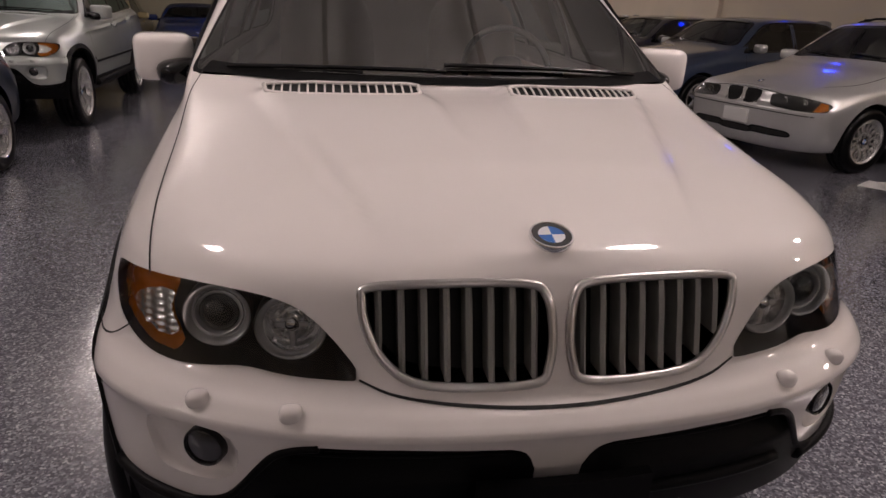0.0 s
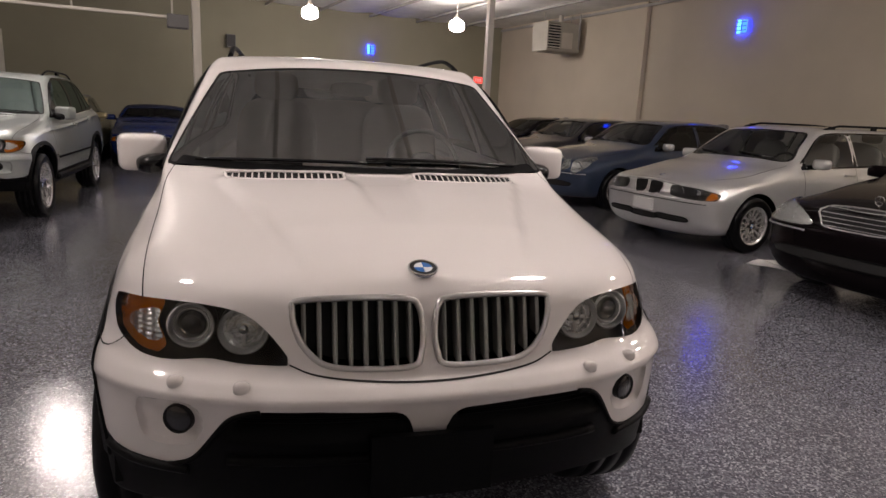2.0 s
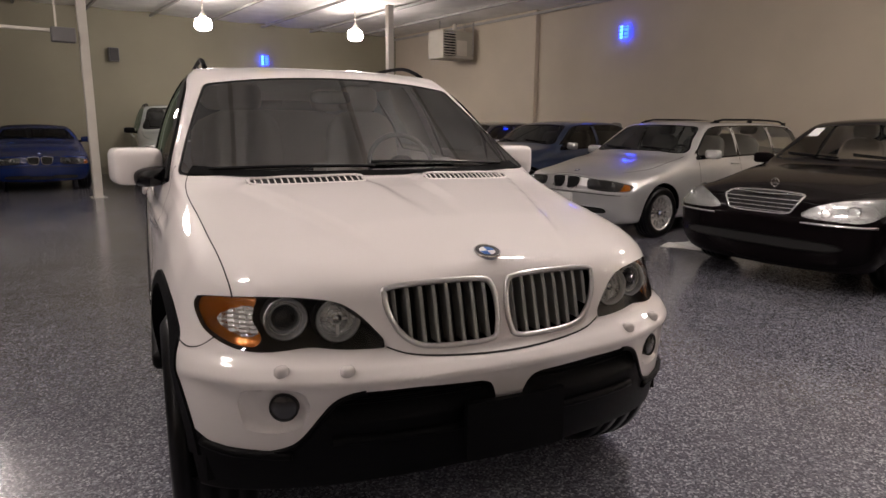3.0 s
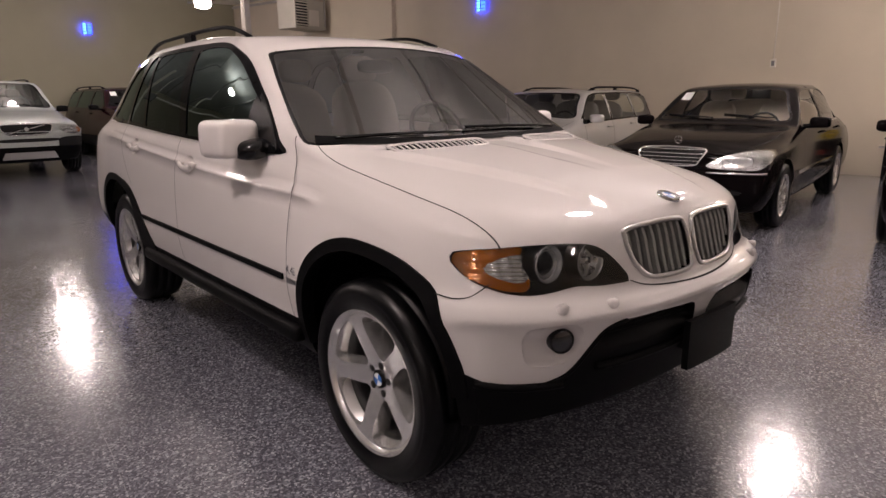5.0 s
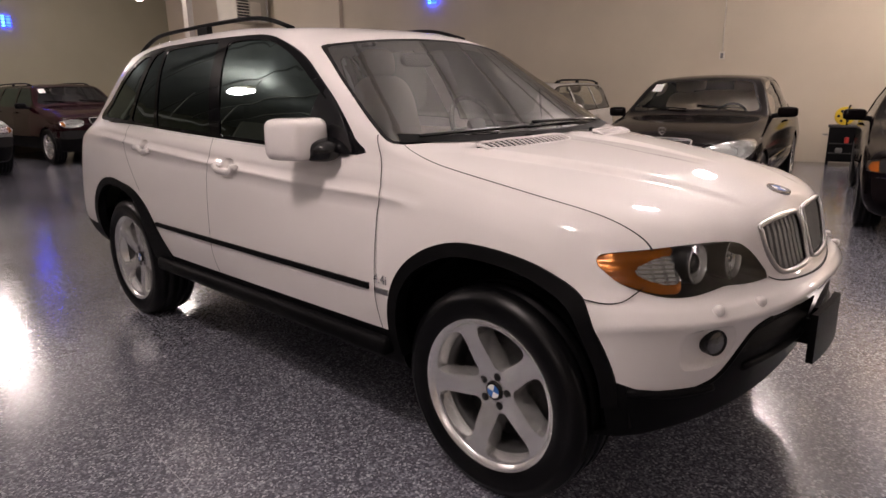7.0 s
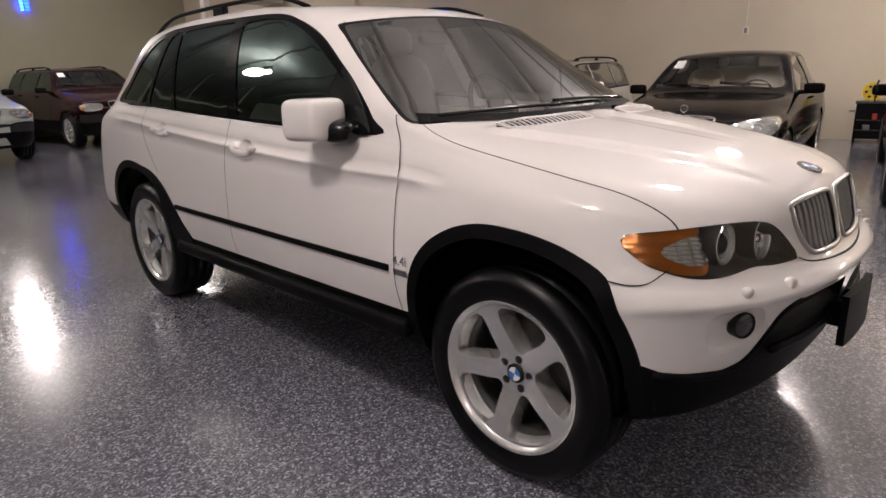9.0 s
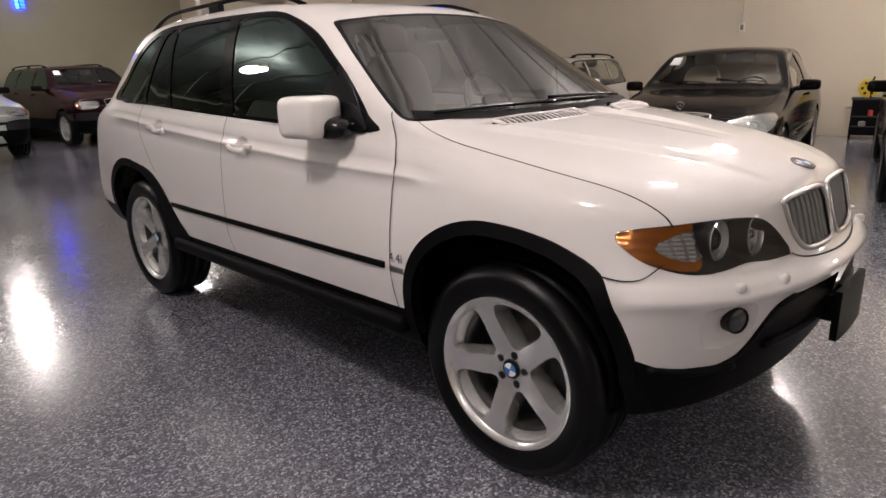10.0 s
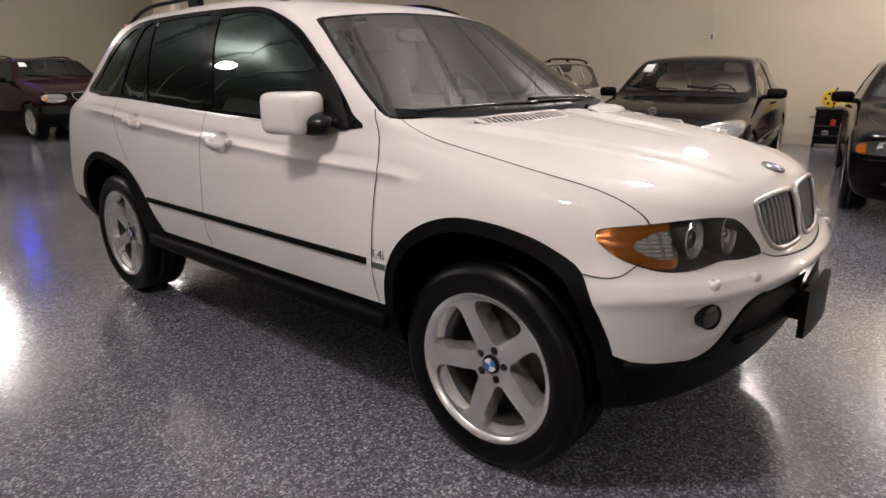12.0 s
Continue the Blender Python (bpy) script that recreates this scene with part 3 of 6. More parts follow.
def roundel(root, shell, view, p, r, lift=0.004):
    co, nor = shell.on(view, p, lift)
    ring = facing_disc(root, "roundel", co, nor, [(-0.006, r), (0.002, r), (0.005, r * 0.96), (0.005, r * 0.90), (0.003, r * 0.88)], CHROME, label="round enamel emblem")
    for name, r0, r1, h, m, a0 in (("black_ring", r * 0.6, r * 0.9, 0.0035, LAMP_BLACK, None), ("blue_quarters", 0, r * 0.6, 0.004, BADGE_BLUE, 0), ("white_quarters", 0, r * 0.6, 0.004, BADGE_WHITE, 90)):
        if a0 is None:
            v, f = lathe([(h, r0 * 0.98), (h, r1)], 32, "z")
        else:
            v, f = [], []
            for a in (a0, a0 + 180):
                k = len(v)
                v.append((0, 0, h))
                v += [(r1 * math.cos(radians(a + 90 * i / 8)), r1 * math.sin(radians(a + 90 * i / 8)), h) for i in range(9)]
                f += [(k, k + i, k + i + 1) for i in range(1, 9)]
        part(name, mesh_of(name, v, f, m, False), None, ring)
    return ring


def wells(root, ys, z, r, x0, x1):
    for y in ys:
        for s in (-1, 1):
            verts, faces = [], []
            for i in range(25):
                a = radians(2 + 176 * i / 24)
                for x in (x0, x1):
                    verts.append((s * x, y + r * math.cos(a), z + r * math.sin(a)))
            faces += [(2 * i, 2 * i + 1, 2 * i + 3, 2 * i + 2) for i in range(24)]
            faces.append(tuple(range(0, 50, 2)))
            part("wheel_well", mesh_of("wheel_well", verts, faces, BLACK_PLASTIC), None, root)


def seat(root, x, y, z, material, wide=0.5, head=True, name="seat"):
    s = blob(root, name, (x, y, z), (wide / 2, 0.26, 0.10), material, power=0.55, n=10)
    blob(root, "backrest", (x, y + 0.28, z + 0.33), (wide / 2 * 0.94, 0.085, 0.34), material, (-14, 0, 0), 0.55, n=10)
    if head:
        for hx in ((x,) if wide < 0.7 else (x - wide * 0.3, x + wide * 0.3)):
            blob(root, "headrest", (hx, y + 0.38, z + 0.74), (0.13, 0.055, 0.085), material, (-8, 0, 0), 0.6, n=8)
    return s


def steering(root, x, y, z, tilt=25):
    c = [(x + 0.185 * math.cos(a), y + 0.185 * math.sin(a) * math.sin(radians(tilt)), z + 0.185 * math.sin(a) * math.cos(radians(tilt))) for a in np.linspace(0, 2 * math.pi, 33)[:-1]]
    w = pipe(root, "steering_wheel", c, 0.014, DARK_TRIM, closed=True)
    blob(w, "hub", (x, y, z), (0.07, 0.03, 0.06), DARK_TRIM, power=0.7, n=8)
    pipe(w, "spoke", [(x - 0.18, y, z), (x + 0.18, y, z)], 0.013, DARK_TRIM)


def interior(root, y0, y1, y2, zb, wide, seats, material, hood_z):
    """Floor tub, dashboard, seats and wheel between the firewall y0 and the tail y2."""
    part("interior_tub", box_bm(-wide, wide, y0, y2, 0.30, zb - 0.32, 0.03), DARK_TRIM, root)
    dash = part("dashboard", box_bm(-wide, wide, y0 - 0.05, y1, zb - 0.30, hood_z, 0.06, 3), DARK_TRIM, root, smooth=True)
    crease(dash, 40)
    for s in (-1, 1):
        part("door_trim", box_bm(s * (wide - 0.01), s * (wide + 0.03), y0, y2, zb - 0.4, zb - 0.02, 0.015), material if seats else DARK_TRIM, root)
    for s in (-1, 1):
        seat(root, s * 0.37, y1 + 0.52, zb - 0.36, material, head=seats > 2)
    if seats > 2:
        seat(root, 0, y1 + 1.42, zb - 0.34, material, wide=wide * 1.9, name="rear_bench")
    steering(root, 0.37, y1 + 0.10, zb + 0.0)


def wiper(root, shell, a, b, bend=0.0):
    """An arm with a blade on the windscreen, from a to b in front view."""
    pts = [shell.on("front", (a[0] + (b[0] - a[0]) * s, a[1] + (b[1] - a[1]) * s + bend * s * (1 - s)), 0.016)[0] for s in np.linspace(0, 1, 14)]
    arm = pipe(root, "wiper", pts, 0.0075, GLOSS_BLACK, 6)
    blade = [p + Vector((0, 0.012, -0.016)) for p in pts[5:]]
    pipe(arm, "blade", blade, 0.0085, RUBBER, 6)
    return arm


def round_lamp(root, shell, p, r, deep=0.012, projector=False, nor_mix=0.55):
    co, nor = shell.on("front", p, -deep)
    nor = (Vector(nor) * (1 - nor_mix) + Vector((0, -1, 0.05)) * nor_mix).normalized()
    ring = facing_disc(root, "lamp_ring", co, nor, [(-0.020, r * 0.76), (-0.006, r * 0.80), (0.002, r * 0.88), (0.004, r * 0.95), (0.002, r * 0.99)], LAMP_CHROME)
    facing_disc(ring, "lamp_drum", (0, 0, 0), (0, 0, 1), [(0.002, r * 0.985), (-0.002, r * 1.03), (-0.05, r * 1.04)], LAMP_BLACK)
    bowl = [(-0.034, 0.0001), (-0.032, r * 0.30), (-0.035, r * 0.33), (-0.024, r * 0.55), (-0.027, r * 0.58), (-0.014, r * 0.74), (-0.006, r * 0.84)]
    facing_disc(ring, "reflector", (0, 0, 0), (0, 0, 1), bowl, REFLECTOR)
    if projector:
        facing_disc(ring, "projector_lens", (0, 0, 0), (0, 0, 1), [(-0.03, r * 0.58), (-0.012, r * 0.57), (-0.002, r * 0.40), (0.003, r * 0.2), (0.005, 0.0001)], LAMP_BULB)
        facing_disc(ring, "inner_ring", (0, 0, 0), (0, 0, 1), [(-0.016, r * 0.60), (-0.010, r * 0.63), (-0.008, r * 0.69), (-0.014, r * 0.72)], LAMP_CHROME)
    else:
        facing_disc(ring, "bulb_cap", (0, 0, 0), (0, 0, 1), [(-0.03, r * 0.2), (-0.008, r * 0.2), (-0.004, r * 0.12), (-0.004, 0.0001)], CHROME)
        part("bulb_shield", box_bm(-0.45 * r, 0.45 * r, -0.07 * r, 0.07 * r, -0.016, -0.009, 0.002), SATIN, ring)
        part("bulb_shield", box_bm(-0.08 * r, 0.08 * r, -0.70 * r, -0.12 * r, -0.020, -0.012, 0.002), SATIN, ring)
    return ring


# ---------------------------------------------------------------- the white car
ARCH = [(0.428, 0.40), (0.438, 0.495), (0.428, 0.60), (0.394, 0.70), (0.33, 0.780), (0.235, 0.838), (0.13, 0.866), (0.02, 0.868), (-0.1, 0.854), (-0.21, 0.824), (-0.32, 0.766), (-0.385, 0.66), (-0.426, 0.546), (-0.436, 0.45)]

HANDLES = ((1.522, 1.020), (2.435, 1.066))
REAR_ARCH = [(a * 1.04, z) for a, z in ARCH[:8]] + [(-0.10, 0.852), (-0.20, 0.838), (-0.30, 0.806), (-0.405, 0.742), (-0.50, 0.650), (-0.575, 0.565), (-0.64, 0.495), (-0.66, 0.45)]


def luxury_suv(name, label, at, skin, screen_glass=SCREEN_GLASS):
    root = root_of(name, label, "suv")
    lines = [
        (-0.63, 3.74, 0.34, 0.3, 2.4, None, [(-0.63, 0.36), (0.5, 0.26), (2.4, 0.26), (3.74, 0.36)]),
        (-0.66, 3.76, 0.40, 0.3, 2.4, [(-0.66, 0.83), (-0.45, 0.862), (-0.25, 0.865), (0.4, 0.85), (2.8, 0.83), (3.76, 0.76)], [(-0.66, 0.375), (-0.3, 0.34), (0.5, 0.33), (2.3, 0.33), (3.76, 0.38)]),
        (-0.706, 3.83, 0.48, 0.35, 2.75, [(-0.706, 0.80), (-0.45, 0.862), (-0.33, 0.874), (-0.2, 0.882), (0.05, 0.898), (0.6, 0.912), (2.82, 0.92), (3.83, 0.86)], [(-0.706, 0.50), (-0.5, 0.505), (-0.42, 0.53), (-0.3, 0.525), (0.45, 0.492), (2.3, 0.492), (3.1, 0.52), (3.83, 0.55)]),
        (-0.756, 3.84, 0.50, 0.36, 2.4, [(-0.75, 0.832), (-0.45, 0.872), (-0.33, 0.878), (-0.2, 0.890), (0.05, 0.908), (0.6, 0.926), (2.82, 0.935), (3.84, 0.87)], [(-0.756, 0.706), (-0.5, 0.702), (-0.2, 0.655), (0.5, 0.64), (3.84, 0.66)]),
        (-0.705, 3.80, 0.50, 0.36, 2.4, [(-0.70, 0.82), (-0.45, 0.842), (-0.33, 0.845), (-0.2, 0.848), (0.0, 0.858), (0.2, 0.863), (0.4, 0.873), (0.65, 0.888), (1.1, 0.906), (1.57, 0.914), (2.57, 0.905), (3.3, 0.87), (3.8, 0.84)],
         [(-0.705, 0.768), (-0.5, 0.778), (-0.34, 0.80), (-0.1, 0.90), (0.34, 0.966), (0.49, 0.980), (0.83, 0.989), (1.43, 1.017), (2.34, 1.066), (3.03, 1.106), (3.3, 1.108), (3.8, 0.95)]),
        (-0.663, 3.78, 0.46, 0.36, 2.5, [(-0.66, 0.785), (-0.4, 0.786), (-0.2, 0.795), (0.0, 0.802), (0.2, 0.809), (0.4, 0.816), (0.68, 0.838), (1.15, 0.866), (1.6, 0.872), (2.5, 0.85), (3.3, 0.785), (3.78, 0.74)],
         [(-0.663, 0.905), (-0.5, 0.915), (-0.38, 0.935), (0, 1.004), (0.4, 1.076), (0.68, 1.114), (1.7, 1.15), (2.6, 1.185), (3.3, 1.212), (3.78, 1.1)]),
        (-0.640, 3.76, 0.42, 0.3, 2.6, [(-0.64, 0.56), (-0.2, 0.66), (0.25, 0.75), (0.53, 0.80), (0.87, 0.732), (1.21, 0.664), (1.42, 0.632), (2.2, 0.612), (3.2, 0.57), (3.76, 0.56)],
         [(-0.640, 0.952), (-0.5, 0.985), (-0.22, 1.030), (0.2, 1.088), (0.43, 1.130), (0.53, 1.163), (0.87, 1.370), (1.21, 1.575), (1.36, 1.632), (1.9, 1.662), (2.6, 1.655), (3.1, 1.61), (3.4, 1.48), (3.76, 1.15)]),
        (-0.612, 3.74, 0.40, 0.3, 2.6, None,
         [(-0.612, 0.985), (-0.5, 1.018), (-0.2, 1.08), (0.12, 1.130), (0.30, 1.148), (0.385, 1.170), (1.04, 1.588), (1.17, 1.635), (1.4, 1.662), (2.0, 1.688), (2.8, 1.675), (3.3, 1.62), (3.55, 1.4), (3.74, 1.18)]),
    ]

    def bulge(half, at):
        # shoulder crease along the doors: a sharp fold with a small undercut
        row = at[4]
        yy = half[:, row, 1]
        fade = np.clip((yy - 0.28) / 0.14, 0, 1) * np.clip((3.3 - yy) / 0.3, 0, 1)
        keep = fade[:, None]
        half[:, row - 1] += keep * 0.70 * (half[:, row] - half[:, row - 1])
        half[:, row + 1] += keep * 0.45 * (half[:, row] - half[:, row + 1])
        half[:, row, 0] += 0.005 * fade
        half[:, row - 1, 0] -= 0.0045 * fade
        for d in range(1, 11):
            half[:, row + d, 0] -= fade * 0.012 * min(1, d / 3) * math.exp(-max(0, d - 3) / 3.0)
        # edge running round the bumper
        row = at[3]
        for d, push in ((-2, 0.002), (-1, 0.006), (0, 0.013), (1, 0.009), (2, 0.004), (3, 0.001)):
            w = np.clip((-0.26 - half[:, row + d, 1]) / 0.14, 0, 1)
            half[:, row + d, 1] -= push * w
            half[:, row + d, 0] *= 1 + 0.15 * push * w
        # raised middle of the bonnet
        yy, xx = half[..., 1], half[..., 0]
        top = np.zeros(half.shape[:2])
        top[:, at[5]:] = 1
        edge = np.interp(yy, [-0.62, -0.2, 0.3], [0.30, 0.43, 0.60])
        s = np.clip((edge - xx) / 0.030, 0, 1)
        s = s * s * (3 - 2 * s)
        fade = np.clip((yy + 0.58) / 0.25, 0, 1)
        back, deep = np.clip((0.36 - yy) / 0.08, 0, 1), np.clip((0.34 - yy) / 0.05, 0, 1)
        mid = np.clip((np.interp(yy, [-0.62, 0.3], [0.04, 0.125]) - xx) / 0.016, 0, 1)
        mid = mid * mid * (3 - 2 * mid) * np.clip((yy + 0.35) / 0.5, 0, 1)
        half[..., 2] += top * fade * (0.018 * s * back - 0.017 * mid * deep)
        return half

    sh = Shell(lines, ring=0.024, counts=(3, 6, 8, 12, 12, 14, 38), bulge=bulge)

    base = [(0.768 * q, 1.158 + 0.006 * (1 - q * q)) for q in np.linspace(-1, 1, 15)]
    post = [(0.792 - 0.154 * q + 0.035 * q * (1 - q), 1.172 + 0.362 * q) for q in np.linspace(0, 1, 11)]
    head = [(0.612 * q, 1.590 - 0.040 * abs(q) ** 2.2) for q in np.linspace(1, -1, 15)]
    screen = smooth_poly(base + post + head + [(-x, z) for x, z in post[::-1]], 2)
    wins = [smooth_poly([(0.72, 1.135), (1.1, 1.145), (1.52, 1.158), (1.618, 1.163), (1.632, 1.20), (1.70, 1.40), (1.75, 1.54), (1.755, 1.585), (1.66, 1.596), (1.46, 1.590), (1.30, 1.553), (1.13, 1.478), (0.95, 1.36), (0.82, 1.26), (0.735, 1.17)], 4),
            smooth_poly([(1.715, 1.166), (1.80, 1.170), (2.1, 1.180), (2.27, 1.187), (2.325, 1.20), (2.385, 1.35), (2.46, 1.54), (2.455, 1.592), (2.15, 1.602), (1.92, 1.602), (1.862, 1.585), (1.80, 1.40), (1.735, 1.22)], 4),
            smooth_poly([(2.375, 1.196), (2.52, 1.200), (2.67, 1.206), (2.695, 1.25), (2.66, 1.42), (2.63, 1.55), (2.58, 1.586), (2.51, 1.585), (2.44, 1.40), (2.385, 1.25)], 4),
            smooth_poly([(2.745, 1.208), (2.95, 1.216), (3.22, 1.228), (3.16, 1.32), (3.06, 1.42), (2.92, 1.52), (2.76, 1.574), (2.70, 1.54), (2.715, 1.40), (2.735, 1.25)], 4)]
    dlo = smooth_poly([(0.665, 1.118), (1.3, 1.135), (1.9, 1.157), (2.6, 1.185), (3.29, 1.210), (3.20, 1.36), (3.00, 1.52), (2.76, 1.605), (2.2, 1.622), (1.7, 1.620), (1.46, 1.610), (1.29, 1.572), (1.11, 1.496), (0.935, 1.378), (0.795, 1.272), (0.695, 1.178)], 4)

    def barrel(p):
        """How far the curved side glass stands out over a flat pane."""
        return 0.017 * max(0.0, 1 - ((p[1] - 1.37) / 0.225) ** 2) * min(1, max(0, (p[0] - 0.70) / 0.3)) * min(1, max(0, (3.25 - p[0]) / 0.5))

    kid = smooth_poly([(-0.342, 0.908), (-0.328, 0.930), (-0.19, 0.938), (-0.06, 0.935), (-0.026, 0.915), (-0.016, 0.855), (-0.022, 0.80), (-0.045, 0.771), (-0.165, 0.768), (-0.262, 0.779), (-0.312, 0.818), (-0.336, 0.866)], 5)
    lamp = smooth_poly([(-0.808, 0.866), (-0.786, 0.893), (-0.674, 0.909), (-0.567, 0.912), (-0.481, 0.903), (-0.432, 0.881), (-0.383, 0.834), (-0.350, 0.782), (-0.41, 0.777), (-0.479, 0.779), (-0.543, 0.785), (-0.609, 0.775), (-0.671, 0.769), (-0.733, 0.776), (-0.786, 0.804), (-0.804, 0.836)], 4)
    fogr = smooth_poly([(-0.728, 0.655), (-0.712, 0.680), (-0.66, 0.688), (-0.60, 0.688), (-0.568, 0.670), (-0.558, 0.628), (-0.575, 0.582), (-0.62, 0.560), (-0.675, 0.557), (-0.708, 0.565), (-0.722, 0.600)], 4)
    intake = dense([(-0.70, 0.465), (-0.66, 0.488), (-0.627, 0.502), (-0.600, 0.515), (-0.576, 0.536), (-0.550, 0.572), (-0.523, 0.613), (-0.495, 0.648), (-0.46, 0.668), (-0.42, 0.678), (-0.28, 0.680), (-0.085, 0.670), (-0.062, 0.655), (-0.045, 0.620), (-0.04, 0.47)], 0.02)
    sh.cut("front", [(x * 0.998, 1.37 + (z - 1.37) * 0.994) for x, z in screen])
    for s in ("right", "left"):
        for w in wins:
            sh.cut(s, w)
        for y in (0.0, 2.82):
            sh.cut(s, smooth_poly([(y + a * 0.92, 0.36 + (z - 0.36) * 0.93) for a, z in ARCH], 4, False) + [(y - 0.42, 0.30), (y + 0.40, 0.30)])
    for s in ("right", "left"):
        for hy, hz in HANDLES:
            sh.cut(s, [(hy - 0.012 + 0.058 * math.cos(a), hz + 0.046 * math.sin(a)) for a in np.linspace(0, 2 * math.pi, 25)[:-1]])
    pairs = [(p, mirror2(p)) for p in (kid, lamp, fogr, intake)]
    for a, b in pairs:
        sh.cut("front", a)
        sh.cut("front", b)
    # air outlets
    vents = [smooth_poly([(s * 0.135, 0.195), (s * 0.155, 0.163), (s * 0.34, 0.190), (s * 0.53, 0.245), (s * 0.558, 0.283), (s * 0.54, 0.310), (s * 0.34, 0.256), (s * 0.155, 0.228)], 4) for s in (-1, 1)]
    for out in vents:
        sh.cut("top", out)
    # glass
    rim = [(x * 0.986, 1.37 + (z - 1.37) * 0.955) for x, z in screen]
    face = even_face(sh, "front", screen)
    for pname, poly, gaps, material, off, text in (("windscreen", rim, (), screen_glass, 0.005, "raked laminated windscreen"), ("windscreen_border", screen, (rim,), GLOSS_BLACK, 0.0055, "black ceramic border")):
        pts, tris = fill_flat(poly, 0.06, list(gaps))
        v = [(x, face(x, z) - off, z) for x, z in pts]
        if gaps:
            k = len(v)
            edge = [tuple(p) for p in screen]
            v += [(x, face(x, z) - off, z) for x, z in edge] + [(x * 1.004, face(x, z) + 0.03, z) for x, z in edge]
            n = len(edge)
            tris = [tuple(t) for t in tris] + [(k + i, k + (i + 1) % n, k + n + (i + 1) % n, k + n + i) for i in range(n)]
        part(pname, mesh_of(pname, v, up_front(v, tris), material), None, root, text)
    for s in ("right", "left"):
        lay(sh, root, "window_surround", s, dlo, PILLAR_BLACK, off=0.002, step=0.04, holes=[w for w in wins], skirt=0.012, depth=barrel, label="gloss black window frame")
        for i, w in enumerate(wins):
            lay(sh, root, "side_window", s, w, PRIVACY_GLASS if i else TINT_GLASS, off=-0.003, step=0.06, depth=barrel, label="dark tinted side glass")
        strip(sh, root, "belt_trim", s, [(0.70, 1.112), (1.3, 1.128), (1.9, 1.150), (2.6, 1.178), (3.26, 1.200)], SATIN, 0.007, 0.004)
        # flares, sill, moulding
        for y in (0.0, 2.82):
            ring = smooth_poly([(y + a, z) for a, z in (ARCH if y == 0 else REAR_ARCH)], 4, False)
            innr = smooth_poly([(y + a * 0.905, 0.40 + (z - 0.40) * 0.905) for a, z in ARCH], 4, False)[::-1]
            lay(sh, root, "wheel_arch_flare", s, ring + innr, BLACK_PLASTIC, off=0.007, step=0.05, skirt=0.05, label="black plastic fender flare")
        sg = -1 if s == "right" else 1
        sill = part("side_sill", box_bm(sg * 0.70, sg * 0.942, 0.44, 2.36, 0.385, 0.462, 0.030, 4), BLACK_PLASTIC, root, "black rubber-topped running board")
        crease(sill, 40)
        lay(sh, root, "door_moulding", s, [(0.525, 0.640), (2.30, 0.646), (2.30, 0.669), (0.525, 0.663)], BLACK_PLASTIC, off=0.009, step=0.03, skirt=0.012, label="black rub strip")
        for line in ([(0.585, 1.19), (0.545, 1.12), (0.522, 1.06), (0.510, 1.01), (0.497, 0.95), (0.493, 0.75), (0.489, 0.60), (0.47, 0.495)], [(1.672, 1.15), (1.69, 0.95), (1.69, 0.62), (1.66, 0.50)], [(2.71, 1.20), (2.68, 1.08), (2.58, 0.94), (2.48, 0.83)],
                     [(-0.322, 0.762), (-0.385, 0.755), (-0.425, 0.762), (-0.448, 0.785), (-0.462, 0.803)]):
            strip(sh, root, "panel_gap", s, smooth_poly(line, 5, False), GAP, 0.0036, 0.005, step=0.008)
        for hy, hz in HANDLES:
            cup = [(hy - 0.012 + 0.060 * math.cos(a), hz + 0.048 * math.sin(a)) for a in np.linspace(0, 2 * math.pi, 25)[:-1]]
            lay(sh, root, "handle_cup", s, cup, skin, off=0.0005, step=0.010, depth=lambda p, e=cup: -0.024 * min(1, nearest_on(e, p)[1] / 0.026), label="recess behind the handle")
            pts = [sh.on(s, (hy - 0.105 + 0.21 * q, hz - 0.002), 0.004 + 0.016 * math.sin(math.pi * q) ** 0.5)[0] for q in np.linspace(0, 1, 18)]
            pipe(root, "door_handle", pts, 0.0115, skin, 12, label="white pull handle", flat=1.35)
    # bonnet seams
    for s in (-1, 1):
        strip(sh, root, "panel_gap", "top", smooth_poly([(s * 0.752, 0.525), (s * 0.773, 0.42), (s * 0.774, 0.30), (s * 0.757, 0.08), (s * 0.741, -0.18), (s * 0.727, -0.36), (s * 0.720, -0.43), (s * 0.716, -0.463)], 5, False), GAP, 0.0034)
    strip(sh, root, "panel_gap", "front", smooth_poly([(-0.35, 0.779), (-0.30, 0.760), (-0.22, 0.749), (-0.1, 0.742), (0, 0.740), (0.1, 0.742), (0.22, 0.749), (0.30, 0.760), (0.35, 0.779)], 4, False), GAP, 0.004)
    # twin grille
    for poly in pairs[0]:
        rimpts = sh.along("front", poly, 0.003, 0.02, True)
        gr = pipe(root, "grille", rimpts, 0.0085, SATIN, 8, True, "upright oval grille with chrome rim")
        lay(sh, gr, "grille_backing", "front", poly, GAP, off=-0.004, step=0.04, depth=lambda p: -0.065)
        xs = [p[0] for p in poly]
        for i in range(8):
            x = min(xs) + (max(xs) - min(xs)) * (i + 0.75) / 8.5
            zs = [z for z in np.linspace(0.765, 0.94, 40) if inside(poly, [(x, z)])[0]]
            if len(zs) < 3:
                continue
            v, f = [], []
            zz = np.linspace(zs[0], zs[-1], 9)
            for z in zz:
                y = sh.on("front", (x, z))[0].y + 0.006
                for dx, dy in ((-0.0055, 0.004), (0, -0.003), (0.0055, 0.004), (0.0055, 0.05), (-0.0055, 0.05)):
                    v.append((x + dx, y + dy, z))
            for j in range(8):
                for k in range(5):
                    f.append((5 * j + k, 5 * j + (k + 1) % 5, 5 * j + 5 + (k + 1) % 5, 5 * j + 5 + k))
